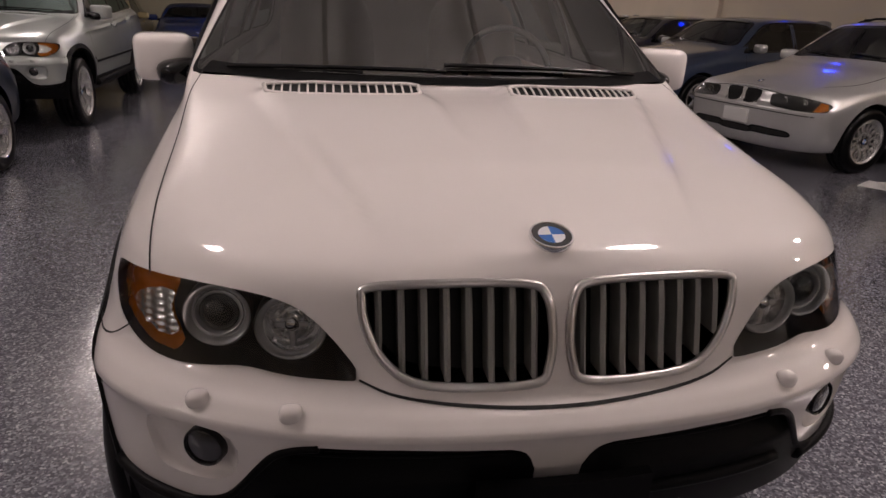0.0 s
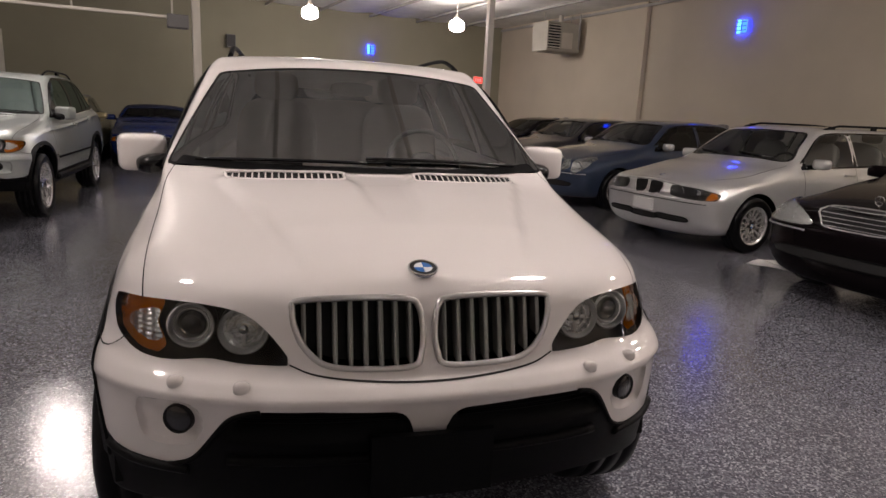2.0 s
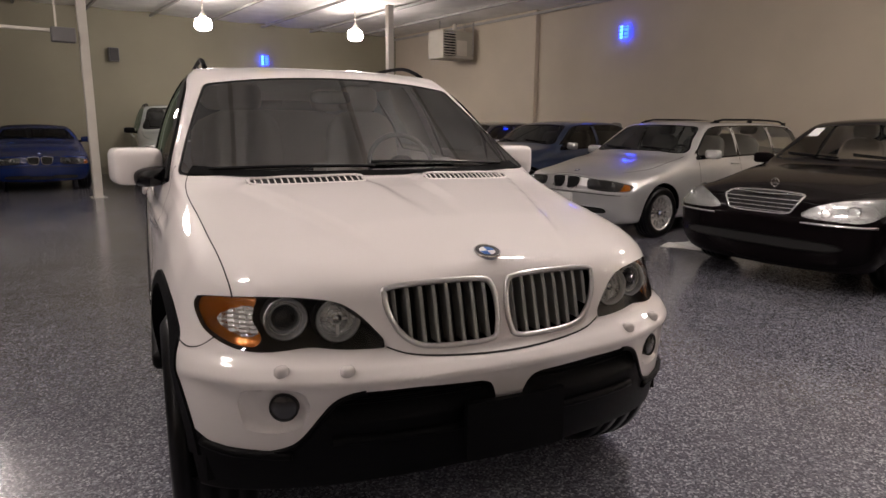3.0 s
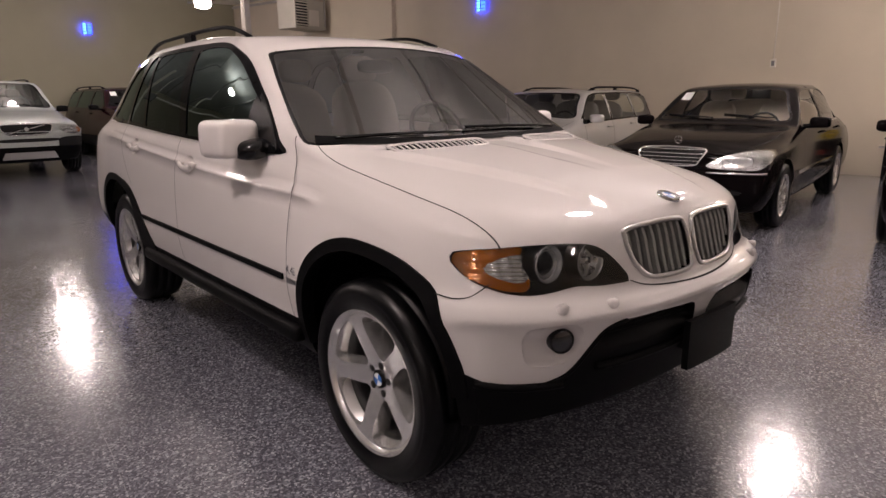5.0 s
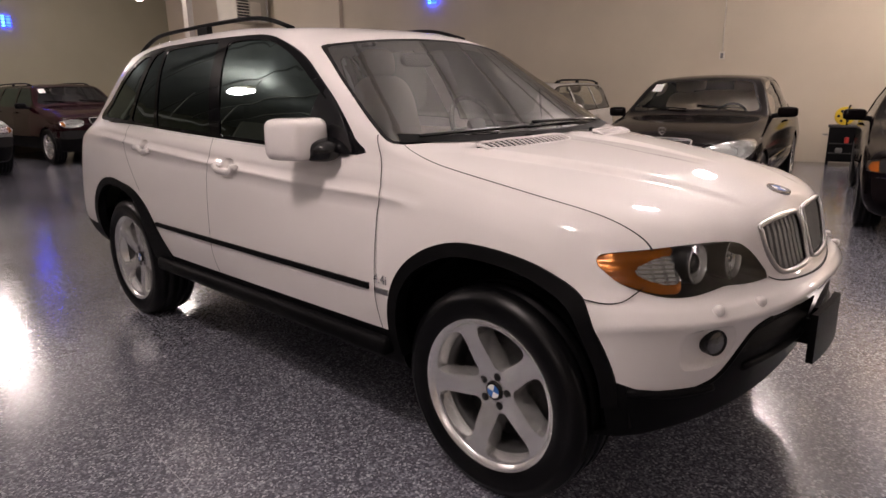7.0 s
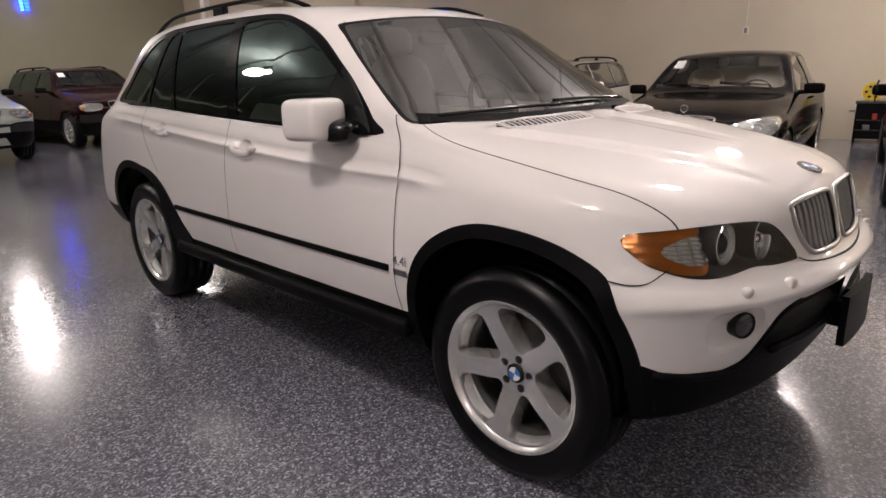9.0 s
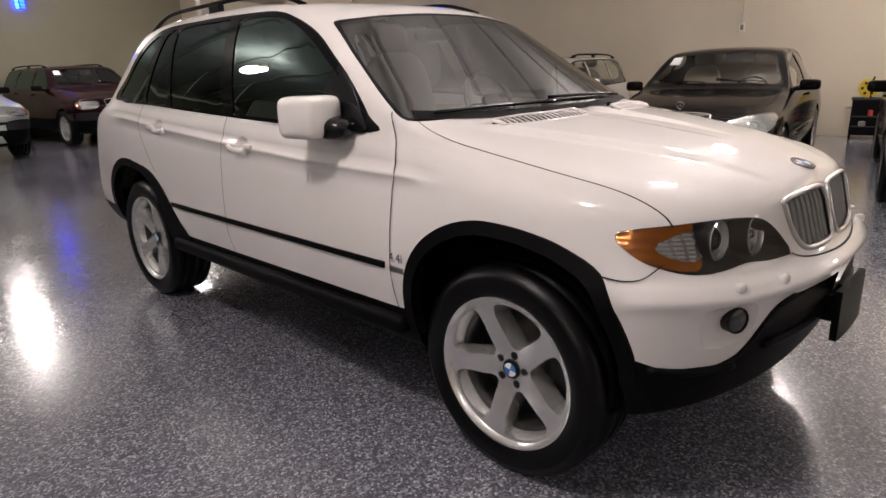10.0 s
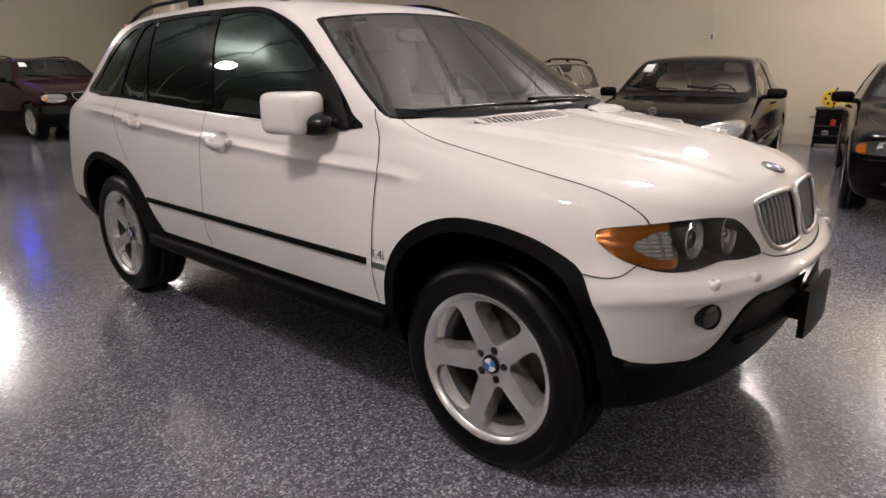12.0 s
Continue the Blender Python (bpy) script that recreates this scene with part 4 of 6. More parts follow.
            crease(part("slat", mesh_of("slat", v, f, SLAT_SILVER), None, gr), 30)
    # head lamps
    for sgn, poly in zip((-1, 1), pairs[1]):
        edge = [tuple(p) for p in poly]
        hl = lay(sh, root, "headlight", "front", poly, LAMP_BLACK, off=-0.001, step=0.02, depth=lambda p, e=edge: -0.095 * min(1, nearest_on(e, p)[1] / 0.022), label="clear-lens twin headlight with amber corner")
        amber = smooth_poly([(-0.8065, 0.866), (-0.785, 0.8915), (-0.70, 0.9055), (-0.666, 0.906), (-0.682, 0.855), (-0.662, 0.800), (-0.70, 0.7725), (-0.735, 0.7785), (-0.785, 0.806), (-0.803, 0.836)], 4)
        lay(sh, hl, "amber_reflector", "front", amber if sgn < 0 else mirror2(amber), AMBER, off=-0.014, step=0.009, depth=lambda p: -0.006 * abs((p[1] * 70) % 2 - 1) - 0.003 * abs((p[0] * 40) % 2 - 1), label="amber turn signal")
        round_lamp(hl, sh, (sgn * 0.603, 0.855), 0.059, 0.024, True, 0.85)
        round_lamp(hl, sh, (sgn * 0.469, 0.853), 0.062, 0.024, False, 0.85)
        lay(sh, hl, "cover_lens", "front", poly, LENS, off=0.002, step=0.04, label="clear cover lens")
        bowl = smooth_poly([(-0.758, 0.846), (-0.72, 0.874), (-0.672, 0.884), (-0.676, 0.850), (-0.664, 0.815), (-0.70, 0.804), (-0.745, 0.822)], 4)
        lay(sh, hl, "signal_reflector", "front", bowl if sgn < 0 else mirror2(bowl), CLEAR_LAMP, off=-0.003, step=0.004, depth=lambda p: -0.006 * ((p[1] * 85) % 1) - 0.005 * abs((p[0] * 75) % 2 - 1), label="faceted clear reflector")
    # bumper details
    for sgn, poly in zip((-1, 1), pairs[2]):
        edge = [tuple(p) for p in poly]
        lay(sh, root, "fog_lamp_recess", "front", poly, skin, off=0.0, step=0.012, depth=lambda p, e=edge: -0.013 * min(1, nearest_on(e, p)[1] / 0.005) - 0.016 * max(0, min(1, nearest_on(e, p)[1] / 0.05)), label="white moulded recess")
        co, nor = sh.on("front", (sgn * 0.622, 0.634), -0.002)
        aim = (Vector((nor[0], nor[1], 0)) * 0.85 + Vector((0, -1, 0.05)) * 0.15).normalized()
        fog = facing_disc(root, "fog_lamp", co, aim, [(-0.04, 0.039), (0.000, 0.039), (0.003, 0.037), (0.000, 0.034)], GLOSS_BLACK, label="round fog lamp")
        facing_disc(fog, "lens", (0, 0, 0), (0, 0, 1), [(-0.002, 0.0345), (0.003, 0.022), (0.004, 0.0001)], LAMP_BULB, label="dark glossy lens")
        for wx in (0.622, 0.464):
            co, nor = sh.on("front", (sgn * wx, 0.733), 0.0)
            blob(root, "washer_nozzle", co, (0.020, 0.016, 0.017), skin, power=0.8, label="white headlight washer cover", n=10)
    for sgn, poly in zip((-1, 1), pairs[3]):
        lay(sh, root, "lower_intake", "front", poly, BLACK_PLASTIC, off=0.0, step=0.02, depth=lambda p, e=[tuple(q) for q in poly]: -0.05 * min(1, max(0, (p[1] - 0.60) / 0.02)) * min(1, nearest_on(e, p)[1] / 0.012) + 0.003 * min(1, max(0, (0.605 - p[1]) / 0.02)), label="black mesh air intake")
        for i in range(3):
            z = 0.628 + 0.014 * i
            line = [sh.on("front", (sgn * x, z), -0.028)[0] for x in np.linspace(0.08, 0.50, 10)]
            pipe(root, "intake_slat", line, 0.0035, BLACK_PLASTIC, 6)
    bumper = [sh.on("front", (x, 0.535), 0.006)[0] for x in np.linspace(-0.50, 0.50, 31)]
    pipe(root, "bumper_lip", bumper, 0.014, BLACK_PLASTIC, 8, label="black bumper edge")
    edge_line = smooth_poly([(-0.69, 0.482), (-0.655, 0.494), (-0.627, 0.503), (-0.600, 0.515), (-0.576, 0.536), (-0.550, 0.572), (-0.523, 0.613), (-0.495, 0.648), (-0.46, 0.668), (-0.42, 0.677)], 4, False)
    for sg in (-1, 1):
        pipe(root, "intake_edge", [sh.on("front", (-sg * x, z), 0.001)[0] for x, z in edge_line], 0.0075, BLACK_PLASTIC, 8, label="black moulded edge of the air intake")
    for sg in (-1, 1):
        lip = [sh.on("front", (sg * x, 0.490 + 0.012 * max(0, (x - 0.74) / 0.08)), 0.004)[0] for x in np.linspace(0.60, 0.815, 16)]
        pipe(root, "corner_lip", lip, 0.013, BLACK_PLASTIC, 8, label="black ledge below the bumper corner")
    bow = [(x, -0.792 + 0.25 * x * x) for x in np.linspace(-0.158, 0.158, 13)]
    v = [(x, y + dy, z) for dy in (0.0, 0.022) for z in (0.455, 0.46, 0.618, 0.623) for x, y in bow]
    f = []
    for k in range(3):
        for i in range(12):
            a = 13 * k + i
            f += [(a, a + 1, a + 14, a + 13), (a + 52, a + 65, a + 66, a + 53)]
    f += [(i + 39, i + 40, i + 92, i + 91) for i in range(12)] + [(i, i + 52, i + 53, i + 1) for i in range(12)]
    f += [(13 * k, 13 * k + 13, 13 * k + 65, 13 * k + 52) for k in range(3)] + [(13 * k + 12, 13 * k + 64, 13 * k + 77, 13 * k + 25) for k in range(3)]
    pl = crease(part("plate_bracket", mesh_of("plate_bracket", v, f, BLACK_PLASTIC), None, root, "empty black number plate bracket"), 40)
    for sg in (-1, 1):
        part("stay", box_bm(sg * 0.07 - 0.012, sg * 0.07 + 0.012, -0.768, -0.69, 0.49, 0.58, 0.004), BLACK_PLASTIC, pl)
    roundel(root, sh, "top", (0, -0.583), 0.041)
    # bonnet air vents
    for s in (-1, 1):
        out = vents[s > 0]
        def rise(p):
            mid = float(np.interp(abs(p[0]), [0.135, 0.34, 0.558], [0.195, 0.223, 0.278]))
            return 0.016 * min(1.0, max(0.0, (p[1] - mid + 0.033) / 0.066))

        ring = [p + Vector((0, 0, rise((p.x, p.y)))) for p in map(Vector, sh.along("top", out, -0.002, 0.02, True))]
        vent = pipe(root, "bonnet_vent", ring, 0.006, skin, 6, True, "slotted air outlet in the bonnet")
        lay(sh, vent, "vent_floor", "top", out, GAP, off=0.0, step=0.012, skirt=0.02, depth=lambda p: rise(p) - 0.010 * min(1, nearest_on([tuple(q) for q in out], p)[1] / 0.006))
        for i in range(17):
            x = s * (0.155 + 0.38 * i / 16)
            yc = 0.197 + 0.082 * (i / 16) ** 1.25
            a, b = sh.on("top", (x, yc - 0.031), -0.002)[0], sh.on("top", (x, yc + 0.031), -0.002)[0] + Vector((0, 0, 0.015))
            pipe(vent, "louvre", [a, a.lerp(b, 0.5) + Vector((0, 0, 0.002)), b], 0.0032, skin, 6)
        co, nor = sh.on("top", (s * (0.262 if s < 0 else 0.24), 0.283), 0.0)
        blob(root, "washer_jet", co + Vector((0, 0, 0.006)), (0.012, 0.016, 0.011), BLACK_PLASTIC, power=0.7, n=8)
    # cowl and wipers
    v, f = sh.ribbon("top", [(x, 0.352 + 0.17 * (abs(x) / 0.75) ** 2.2) for x in np.linspace(-0.75, 0.75, 31)], 0.060, 0.004)
    part("cowl", mesh_of("cowl", v, f, BLACK_PLASTIC), None, root, "black scuttle panel")
    wiper(root, sh, (-0.02, 1.176), (-0.68, 1.172), 0.015)
    wiper(root, sh, (0.64, 1.174), (-0.02, 1.192), 0.02)
    # mirrors
    for s in (-1, 1):
        blob(root, "door_mirror", (s * 0.950, 0.885, 1.178), (0.099, 0.092, 0.080), skin, (0, 0, s * -14), 0.36, "white door mirror housing", 16)
        g = part("mirror_glass", box_bm(-0.085, 0.085, 0, 0.004, -0.06, 0.06, 0.0015), CHROME, root, "silvered mirror glass")
        g.matrix_basis = pose(s * 0.931, 0.972, 1.178, 0, 0, s * -14)
        blob(root, "mirror_arm", (s * 0.888, 0.805, 1.136), (0.072, 0.072, 0.042), GLOSS_BLACK, (0, s * 8, s * -28), 0.72, "black mirror foot", 12)
        lay(sh, root, "mirror_base", "left" if s > 0 else "right", smooth_poly([(0.69, 1.118), (0.80, 1.118), (0.92, 1.122), (0.965, 1.135), (0.965, 1.20), (0.955, 1.30), (0.935, 1.36), (0.89, 1.338), (0.80, 1.266), (0.72, 1.175)], 3), GLOSS_BLACK, off=0.012, step=0.03, skirt=0.014)
    # roof rails
    for s in (-1, 1):
        ys = np.linspace(1.36, 3.06, 26)
        pts = []
        for y in ys:
            q = (y - 1.36) / 1.70
            base = sh.on("top", (s * (0.60 - 0.03 * q), y))[0]
            pts.append(base + Vector((0, 0, 0.046 * math.sin(math.pi * min(0.5, 2.6 * q, 2.6 * (1 - q))))))
        rail = pipe(root, "roof_rail", pts, 0.013, BLACK_PLASTIC, 10, label="black roof rail", flat=0.8)
        for y in (2.2,):
            base = sh.on("top", (s * (0.60 - 0.03 * (y - 1.36) / 1.7), y))[0]
            part("rail_foot", box_bm(base.x - 0.016, base.x + 0.016, y - 0.06, y + 0.06, base.z - 0.02, base.z + 0.04, 0.008), BLACK_PLASTIC, rail)
    # engine badge
    for s in ("right", "left"):
        sg = -1 if s == "right" else 1
        co, nor = sh.on(s, (0.462, 0.672), 0.003)
        cu = bpy.data.curves.new("badge_text", "FONT")
        cu.body, cu.size, cu.extrude, cu.align_x = "4.4i", 0.05, 0.002, "CENTER"
        cu.materials.append(CHROME)
        ob = new("engine_badge", cu)
        ob.parent = root
        ob.matrix_basis = pose(*co, 90, 0, -90 if sg < 0 else 90)
        co, nor = sh.on(s, (0.462, 0.642), 0.0)
        part("side_marker", box_bm(co.x - 0.004, co.x + 0.004, 0.425, 0.50, 0.632, 0.654, 0.003), SATIN, root, "small chromed plaque")
    # wheels
    wm = wheel_meshes(0.366, 0.258, 0.255, wedge_holes(5, 0.084, 0.235, 19, 26.5, 90), dish=0.30, thick=0.075, draft=0.005)
    for x in (-0.776, 0.776):
        for y in (0, 2.82):
            add_wheel(root, wm, x, y, 0.366, 14 if y else -13)
    wells(root, (0, 2.82), 0.365, 0.468, 0.50, 0.81)
    interior(root, 0.55, 0.98, 3.4, 1.14, 0.70, 5, BEIGE, 1.13)
    blob(root, "rear_view_mirror", (0, 1.16, 1.50), (0.11, 0.03, 0.035), DARK_TRIM, power=0.6, n=8)
    rear = smooth_poly([(-0.58, 1.2), (0, 1.19), (0.58, 1.2), (0.5, 1.52), (0, 1.55), (-0.5, 1.52)], 4)
    sh.cut("rear", rear)
    lay(sh, root, "rear_window", "rear", rear, DARK_GLASS, off=-0.003, step=0.09)
    sh.panels(root, skin, BLACK_PLASTIC, low_label="black lower bumper and sill cladding")
    root.matrix_basis = at
    return root


# ---------------------------------------------------------------- the hall
def hall():
    def slab(name, u0, u1, v0, v1, z0, z1, material, bevel=0.0):
        ob = part(name, box_bm(u0, u1, v0, v1, z0, z1, bevel), material)
        ob.matrix_basis = ROOM
        return tagged(ob, kind="structure")

    tagged(slab("floor", -13.0, WALL_U + 0.3, -16.0, WALL_V + 0.3, -0.2, 0.0, FLOOR), "grey-blue speckled epoxy floor with a lumpy gloss coat", "floor")
    tagged(slab("wall_right", WALL_U, WALL_U + 0.25, -16.0, 10.0, 0, CEIL + 0.14, WALL), "plain beige painted wall", "wall")
    tagged(slab("wall_right_rear", WALL_U - 0.12, WALL_U + 0.25, 10.003, WALL_V, 0, CEIL + 0.14, WALL), "plain beige painted wall", "wall")
    tagged(slab("wall_far", -13.0, WALL_U + 0.3, WALL_V, WALL_V + 0.25, 0, CEIL + 0.14, WALL_DIMMED), "plain painted wall, toned darker and greener for the dimmer far end", "wall")
    # two unseen walls, set far back to lower the fill light on the car
    tagged(slab("unseen_wall_left", -13.25, -13.0, -16.0, WALL_V, 0, CEIL + 0.14, WALL), "plain beige painted wall", "wall")
    tagged(slab("unseen_wall_near", -13.0, WALL_U, -16.25, -16.0, 0, CEIL + 0.14, WALL), "plain beige painted wall", "wall")
    # faced insulation draped over the purlins: it sags between them and lies in cross folds
    us, vs = np.arange(-13.0, WALL_U + 0.31, 0.125), np.arange(-16.0, WALL_V + 0.31, 0.07)
    gu, gv = np.meshgrid(us, vs, indexing="ij")
    bay = (gu + 12.3) / 1.5
    arch = np.sin(np.pi * (bay - np.floor(bay)))
    rnd = np.random.default_rng(5)
    fold = np.zeros_like(gu)
    for k in range(22):
        amp, wave, lean, ph = rnd.uniform(0.3, 1.0), rnd.uniform(2.5, 13.0), rnd.uniform(-0.5, 0.5), rnd.uniform(0, 6.28)
        fold += amp * np.sin(gv * wave + lean * wave * gu + ph + 2.3 * np.floor(bay) * (k % 5))
    gz = CEIL + 0.07 - 0.05 * arch + 0.0032 * fold * arch
    nu, nv = len(us), len(vs)
    faces = [(a, a + 1, a + nv + 1, a + nv) for i in range(nu - 1) for a in range(i * nv, i * nv + nv - 1)]
    cover = part("ceiling", mesh_of("ceiling", np.stack([gu, gv, gz], -1).reshape(-1, 3), faces, CEILING), None)
    cover.matrix_basis = ROOM
    tagged(cover, "white faced insulation draped between steel purlins", "ceiling", kind="structure")
    tagged(slab("roof_deck", -13.25, WALL_U + 0.3, -16.25, WALL_V + 0.3, CEIL + 0.14, CEIL + 0.2, STEEL), "steel roof deck over the insulation", "roof")
    for i in range(16):
        u = -12.3 + 1.5 * i
        tagged(slab("beam", u - 0.025, u + 0.025, -16.0, WALL_V, CEIL - 0.06, CEIL - 0.002, BEAM), "slim grey steel purlin under the ceiling", "beam", "ceiling purlins")


hall()


# ---------------------------------------------------------------- the other cars
MESH_WHEEL = wheel_meshes(0.318, 0.212, 0.225, wedge_holes(14, 0.10, 0.180, 6.5, 8.5, 0) + wedge_holes(14, 0.060, 0.090, 6, 6, 12.8), dish=0.2, thick=0.02, bolts=5)
STAR_WHEEL = wheel_meshes(0.325, 0.215, 0.225, wedge_holes(8, 0.075, 0.178, 9, 13, 10), dish=0.15, thick=0.02, bolts=0, cap="plain")
FIVE_WHEEL = wheel_meshes(0.322, 0.218, 0.225, wedge_holes(5, 0.078, 0.184, 14, 23, 90), dish=0.2, thick=0.02, bolts=5, cap="plain")
SUV_WHEEL = wheel_meshes(0.362, 0.235, 0.24, wedge_holes(6, 0.085, 0.195, 12, 19, 90), dish=0.2, thick=0.025, bolts=5, cap="plain")


def car(name, label, category, at, skin, d, wheels, group="parked cars", lower=None, seat_mat=GREY_LEATHER, seats=5):
    """A car from its main sizes: d holds the lengths along the car (front axle at 0), the heights and the front's outlines."""
    g = d.get
    wb, F, R, W = d["wb"], d["F"], d["R"], d["W"]
    hf, hb, be, br, roof, deck = d["hood_f"], d["hood_b"], d["belt"], d["belt_r"], d["roof"], d["deck"]
    a0, a1, re, bg, rw = d["ws0"], d["ws1"], d["re"], d["bg"], d["rw"]
    fl = g("floor", 0.2)
    nose = g("nose", 0.36)
    root = root_of(name, label, category, group)
    midy = (a1 + re) / 2
    z5 = [(F + 0.1, hf - 0.045), (F + 0.35, hf - 0.015), (0, hf + 0.05), (a0 + 0.05, be - 0.015), (a0 + 0.35, be), (re, br), (max(bg, re + 0.2), min(br, deck - 0.03)), (R - 0.08, min(br, deck) - 0.08)]
    w5 = [(F, W * 0.86), (0, W * 0.90), (a0 + 0.3, W * 0.935), (midy, W * 0.945), (re, W * 0.90), (R, W * 0.78)]
    z6 = [(F + 0.13, hf - 0.012), (F + 0.4, hf + 0.05), (0.05, hf + 0.68 * (hb - hf)), (a0 + 0.16, hb), (a0 + 0.24, hb + 0.03), (a1 + 0.05, roof - 0.065), (a1 + 0.3, roof - 0.045), (midy + 0.3, roof - 0.035), (re, roof - 0.065), (max(bg - 0.03, re + 0.15), deck - 0.01), (R - 0.10, deck - 0.05)]
    w6 = [(F, W * 0.58), (0, W * 0.68), (a0, W * 0.82), (a0 + 0.22, W * 0.86), (a1 + 0.05, rw + 0.02), (midy + 0.3, rw), (re, rw * 0.97), (max(bg - 0.03, re + 0.15), W * 0.76), (R, W * 0.66)]
    z7 = [(F + 0.16, hf), (F + 0.4, hf + 0.075), (0.05, hf + 0.80 * (hb - hf)), (a0 - 0.04, hb + 0.01), (a0 + 0.05, hb + 0.035), (a1, roof - 0.035), (a1 + 0.25, roof - 0.008), (midy + 0.3, roof), (re, roof - 0.03), (max(bg, re + 0.12), deck + 0.015), (R - 0.12, deck - 0.015)]
    lines = [
        (F + 0.12, R - 0.1, 0.34, 0.3, 2.4, None, [(F + 0.12, fl), (R - 0.1, fl + 0.04)]),
        (F + 0.06, R - 0.05, 0.38, 0.3, 2.4, [(F, W * 0.84), (0, W * 0.90), (wb, W * 0.90), (R, W * 0.84)], [(F + 0.06, fl), (R - 0.05, fl + 0.06)]),
        (F + 0.01, R - 0.01, nose, 0.36, 2.8, [(F, W * 0.95), (0, W * 0.975), (wb, W * 0.98), (R, W * 0.93)], [(F, g("clad", fl + 0.16)), (R, g("clad", fl + 0.18))]),
        (F, R, nose, 0.38, 2.8, [(F, W * 0.97), (0, W), (wb, W), (R, W * 0.95)], [(F, hf - 0.19), (F + 0.3, hf - 0.19), (0.3, 0.55), (wb, 0.57), (R, hf - 0.2)]),
        (F + 0.045, R - 0.03, nose, 0.38, 2.8, [(F, W * 0.925), (0, W * 0.965), (1.5, W * 0.985), (wb, W * 0.98), (R, W * 0.90)], [(F + 0.055, hf - 0.140), (0.0, be - 0.16), (1.5, be - 0.11), (wb, br - 0.12), (R - 0.03, br - 0.2)]),
        (F + 0.065, R - 0.08, nose * 0.95, 0.36, 2.8, w5, z5),
        (F + 0.08, R - 0.10, nose * 0.92, 0.32, 2.8, w6, z6),
        (F + 0.10, R - 0.12, nose * 0.9, 0.32, 2.8, None, z7),
    ]
    sh = Shell(lines, ring=0.045, counts=(2, 3, 4, 5, 5, 7, 10))
    f5, f6, fw6 = curve_of(z5), curve_of(z6), curve_of(w6)

    def pane(y0, y1, low=0.022, high=0.05, n=12):
        bot, top = [], []
        for y in np.linspace(y0, y1, n):
            b, t = float(f5(y)) + low, float(f6(y)) - high
            if t > b + 0.03:
                bot.append((y, b))
                top.append((y, t))
        return bot + top[::-1]

    ya, yd = a0 + 0.36, d["glass_end"]
    cuts = [ya, *d["pillars"], yd]
    wins = [pane(p + 0.035, q - 0.035) for p, q in zip(cuts[:-1], cuts[1:])]
    dlo = pane(ya - 0.05, yd + 0.04, 0.0, 0.03, 26)
    soft = g("soft")
    xb, zb = float(fw6(a0 + 0.24)) - 0.06, hb + 0.045
    xt, zt = float(fw6(a1)) - 0.05, roof - 0.105
    screen = smooth_poly([(-xb, zb), (-xb * 0.5, zb + 0.012), (0, zb + 0.015), (xb * 0.5, zb + 0.012), (xb, zb), ((xb + xt) / 2 + 0.01, (zb + zt) / 2), (xt, zt), (xt * 0.6, zt + 0.028), (0, zt + 0.038), (-xt * 0.6, zt + 0.028), (-xt, zt), (-(xb + xt) / 2 - 0.01, (zb + zt) / 2)], 4)
    sh.cut("front", screen)
    for s in ("right", "left"):
        if not soft:
            for w in wins:
                sh.cut(s, w)
        for y in (0.0, wb):
            sh.cut(s, circle(y, d["rt"], d["rt"] + 0.05, 40))
    lay(sh, root, "windscreen", "front", screen, g("screen_glass", g("side_glass", CLEAR_GLASS)), off=-0.003, step=0.12, fair=True, label="windscreen")
    inner = [(x * 0.96, (zb + zt) / 2 + (z - (zb + zt) / 2) * 0.93) for x, z in screen]
    lay(sh, root, "windscreen_border", "front", screen, GLOSS_BLACK, off=0.001, step=0.08, holes=[inner])
    wiper(root, sh, (-0.05, zb + 0.02), (-xb * 0.85, zb + 0.05))
    wiper(root, sh, (xb * 0.8, zb + 0.02), (0.05, zb + 0.06))
    if g("sticker"):
        lay(sh, root, "window_sticker", "front", [(-xt - 0.02, zt - 0.10), (-xt + 0.11, zt - 0.10), (-xt + 0.11, zt - 0.01), (-xt - 0.005, zt - 0.01)], PAPER, off=0.004, step=0.1, label="white paper window sticker")
    for s in ("right", "left"):
        sg = -1 if s == "right" else 1
        if soft:
            w = pane(ya, ya + 0.8)
            lay(sh, root, "side_window", s, w, GLOSS_BLACK, off=0.002, step=0.1, label="raised side window")
        else:
            lay(sh, root, "window_surround", s, dlo, GLOSS_BLACK, off=0.0015, step=0.08, holes=wins)
            for w in wins:
                lay(sh, root, "side_window", s, w, g("side_glass", CLEAR_GLASS), off=-0.003, step=0.15, fair=True)
        if g("chrome_belt"):
            strip(sh, root, "belt_trim", s, [(y, float(f5(y)) + 0.004) for y in np.linspace(ya - 0.05, yd, 14)], CHROME, 0.012, 0.004)
        if g("moulding"):
            lay(sh, root, "door_moulding", s, [(0.52, 0.50), (wb - 0.45, 0.51), (wb - 0.45, 0.545), (0.52, 0.535)], g("mould_mat", skin), off=0.010, step=0.06, skirt=0.012)
        doors = [ya - 0.02, *d["pillars"][:1], d["door_end"]]
        for k, y in enumerate(doors):
            low = fl + 0.14
            zz = float(f5(y)) + (0.0 if k else -0.02)
            line = [(y, zz), (y + 0.02, zz - 0.25), (y + 0.01 - (0.12 if k == 2 else 0), low + 0.1), (y - (0.2 if k == 2 else 0.02), low)]
            strip(sh, root, "panel_gap", s, smooth_poly(line, 4, False), GAP, 0.006, 0.0015, step=0.06)
        for y in [d["pillars"][0] - 0.14] + ([d["door_end"] - 0.14] if g("four_doors", True) else []):
            z = float(f5(y)) - 0.085
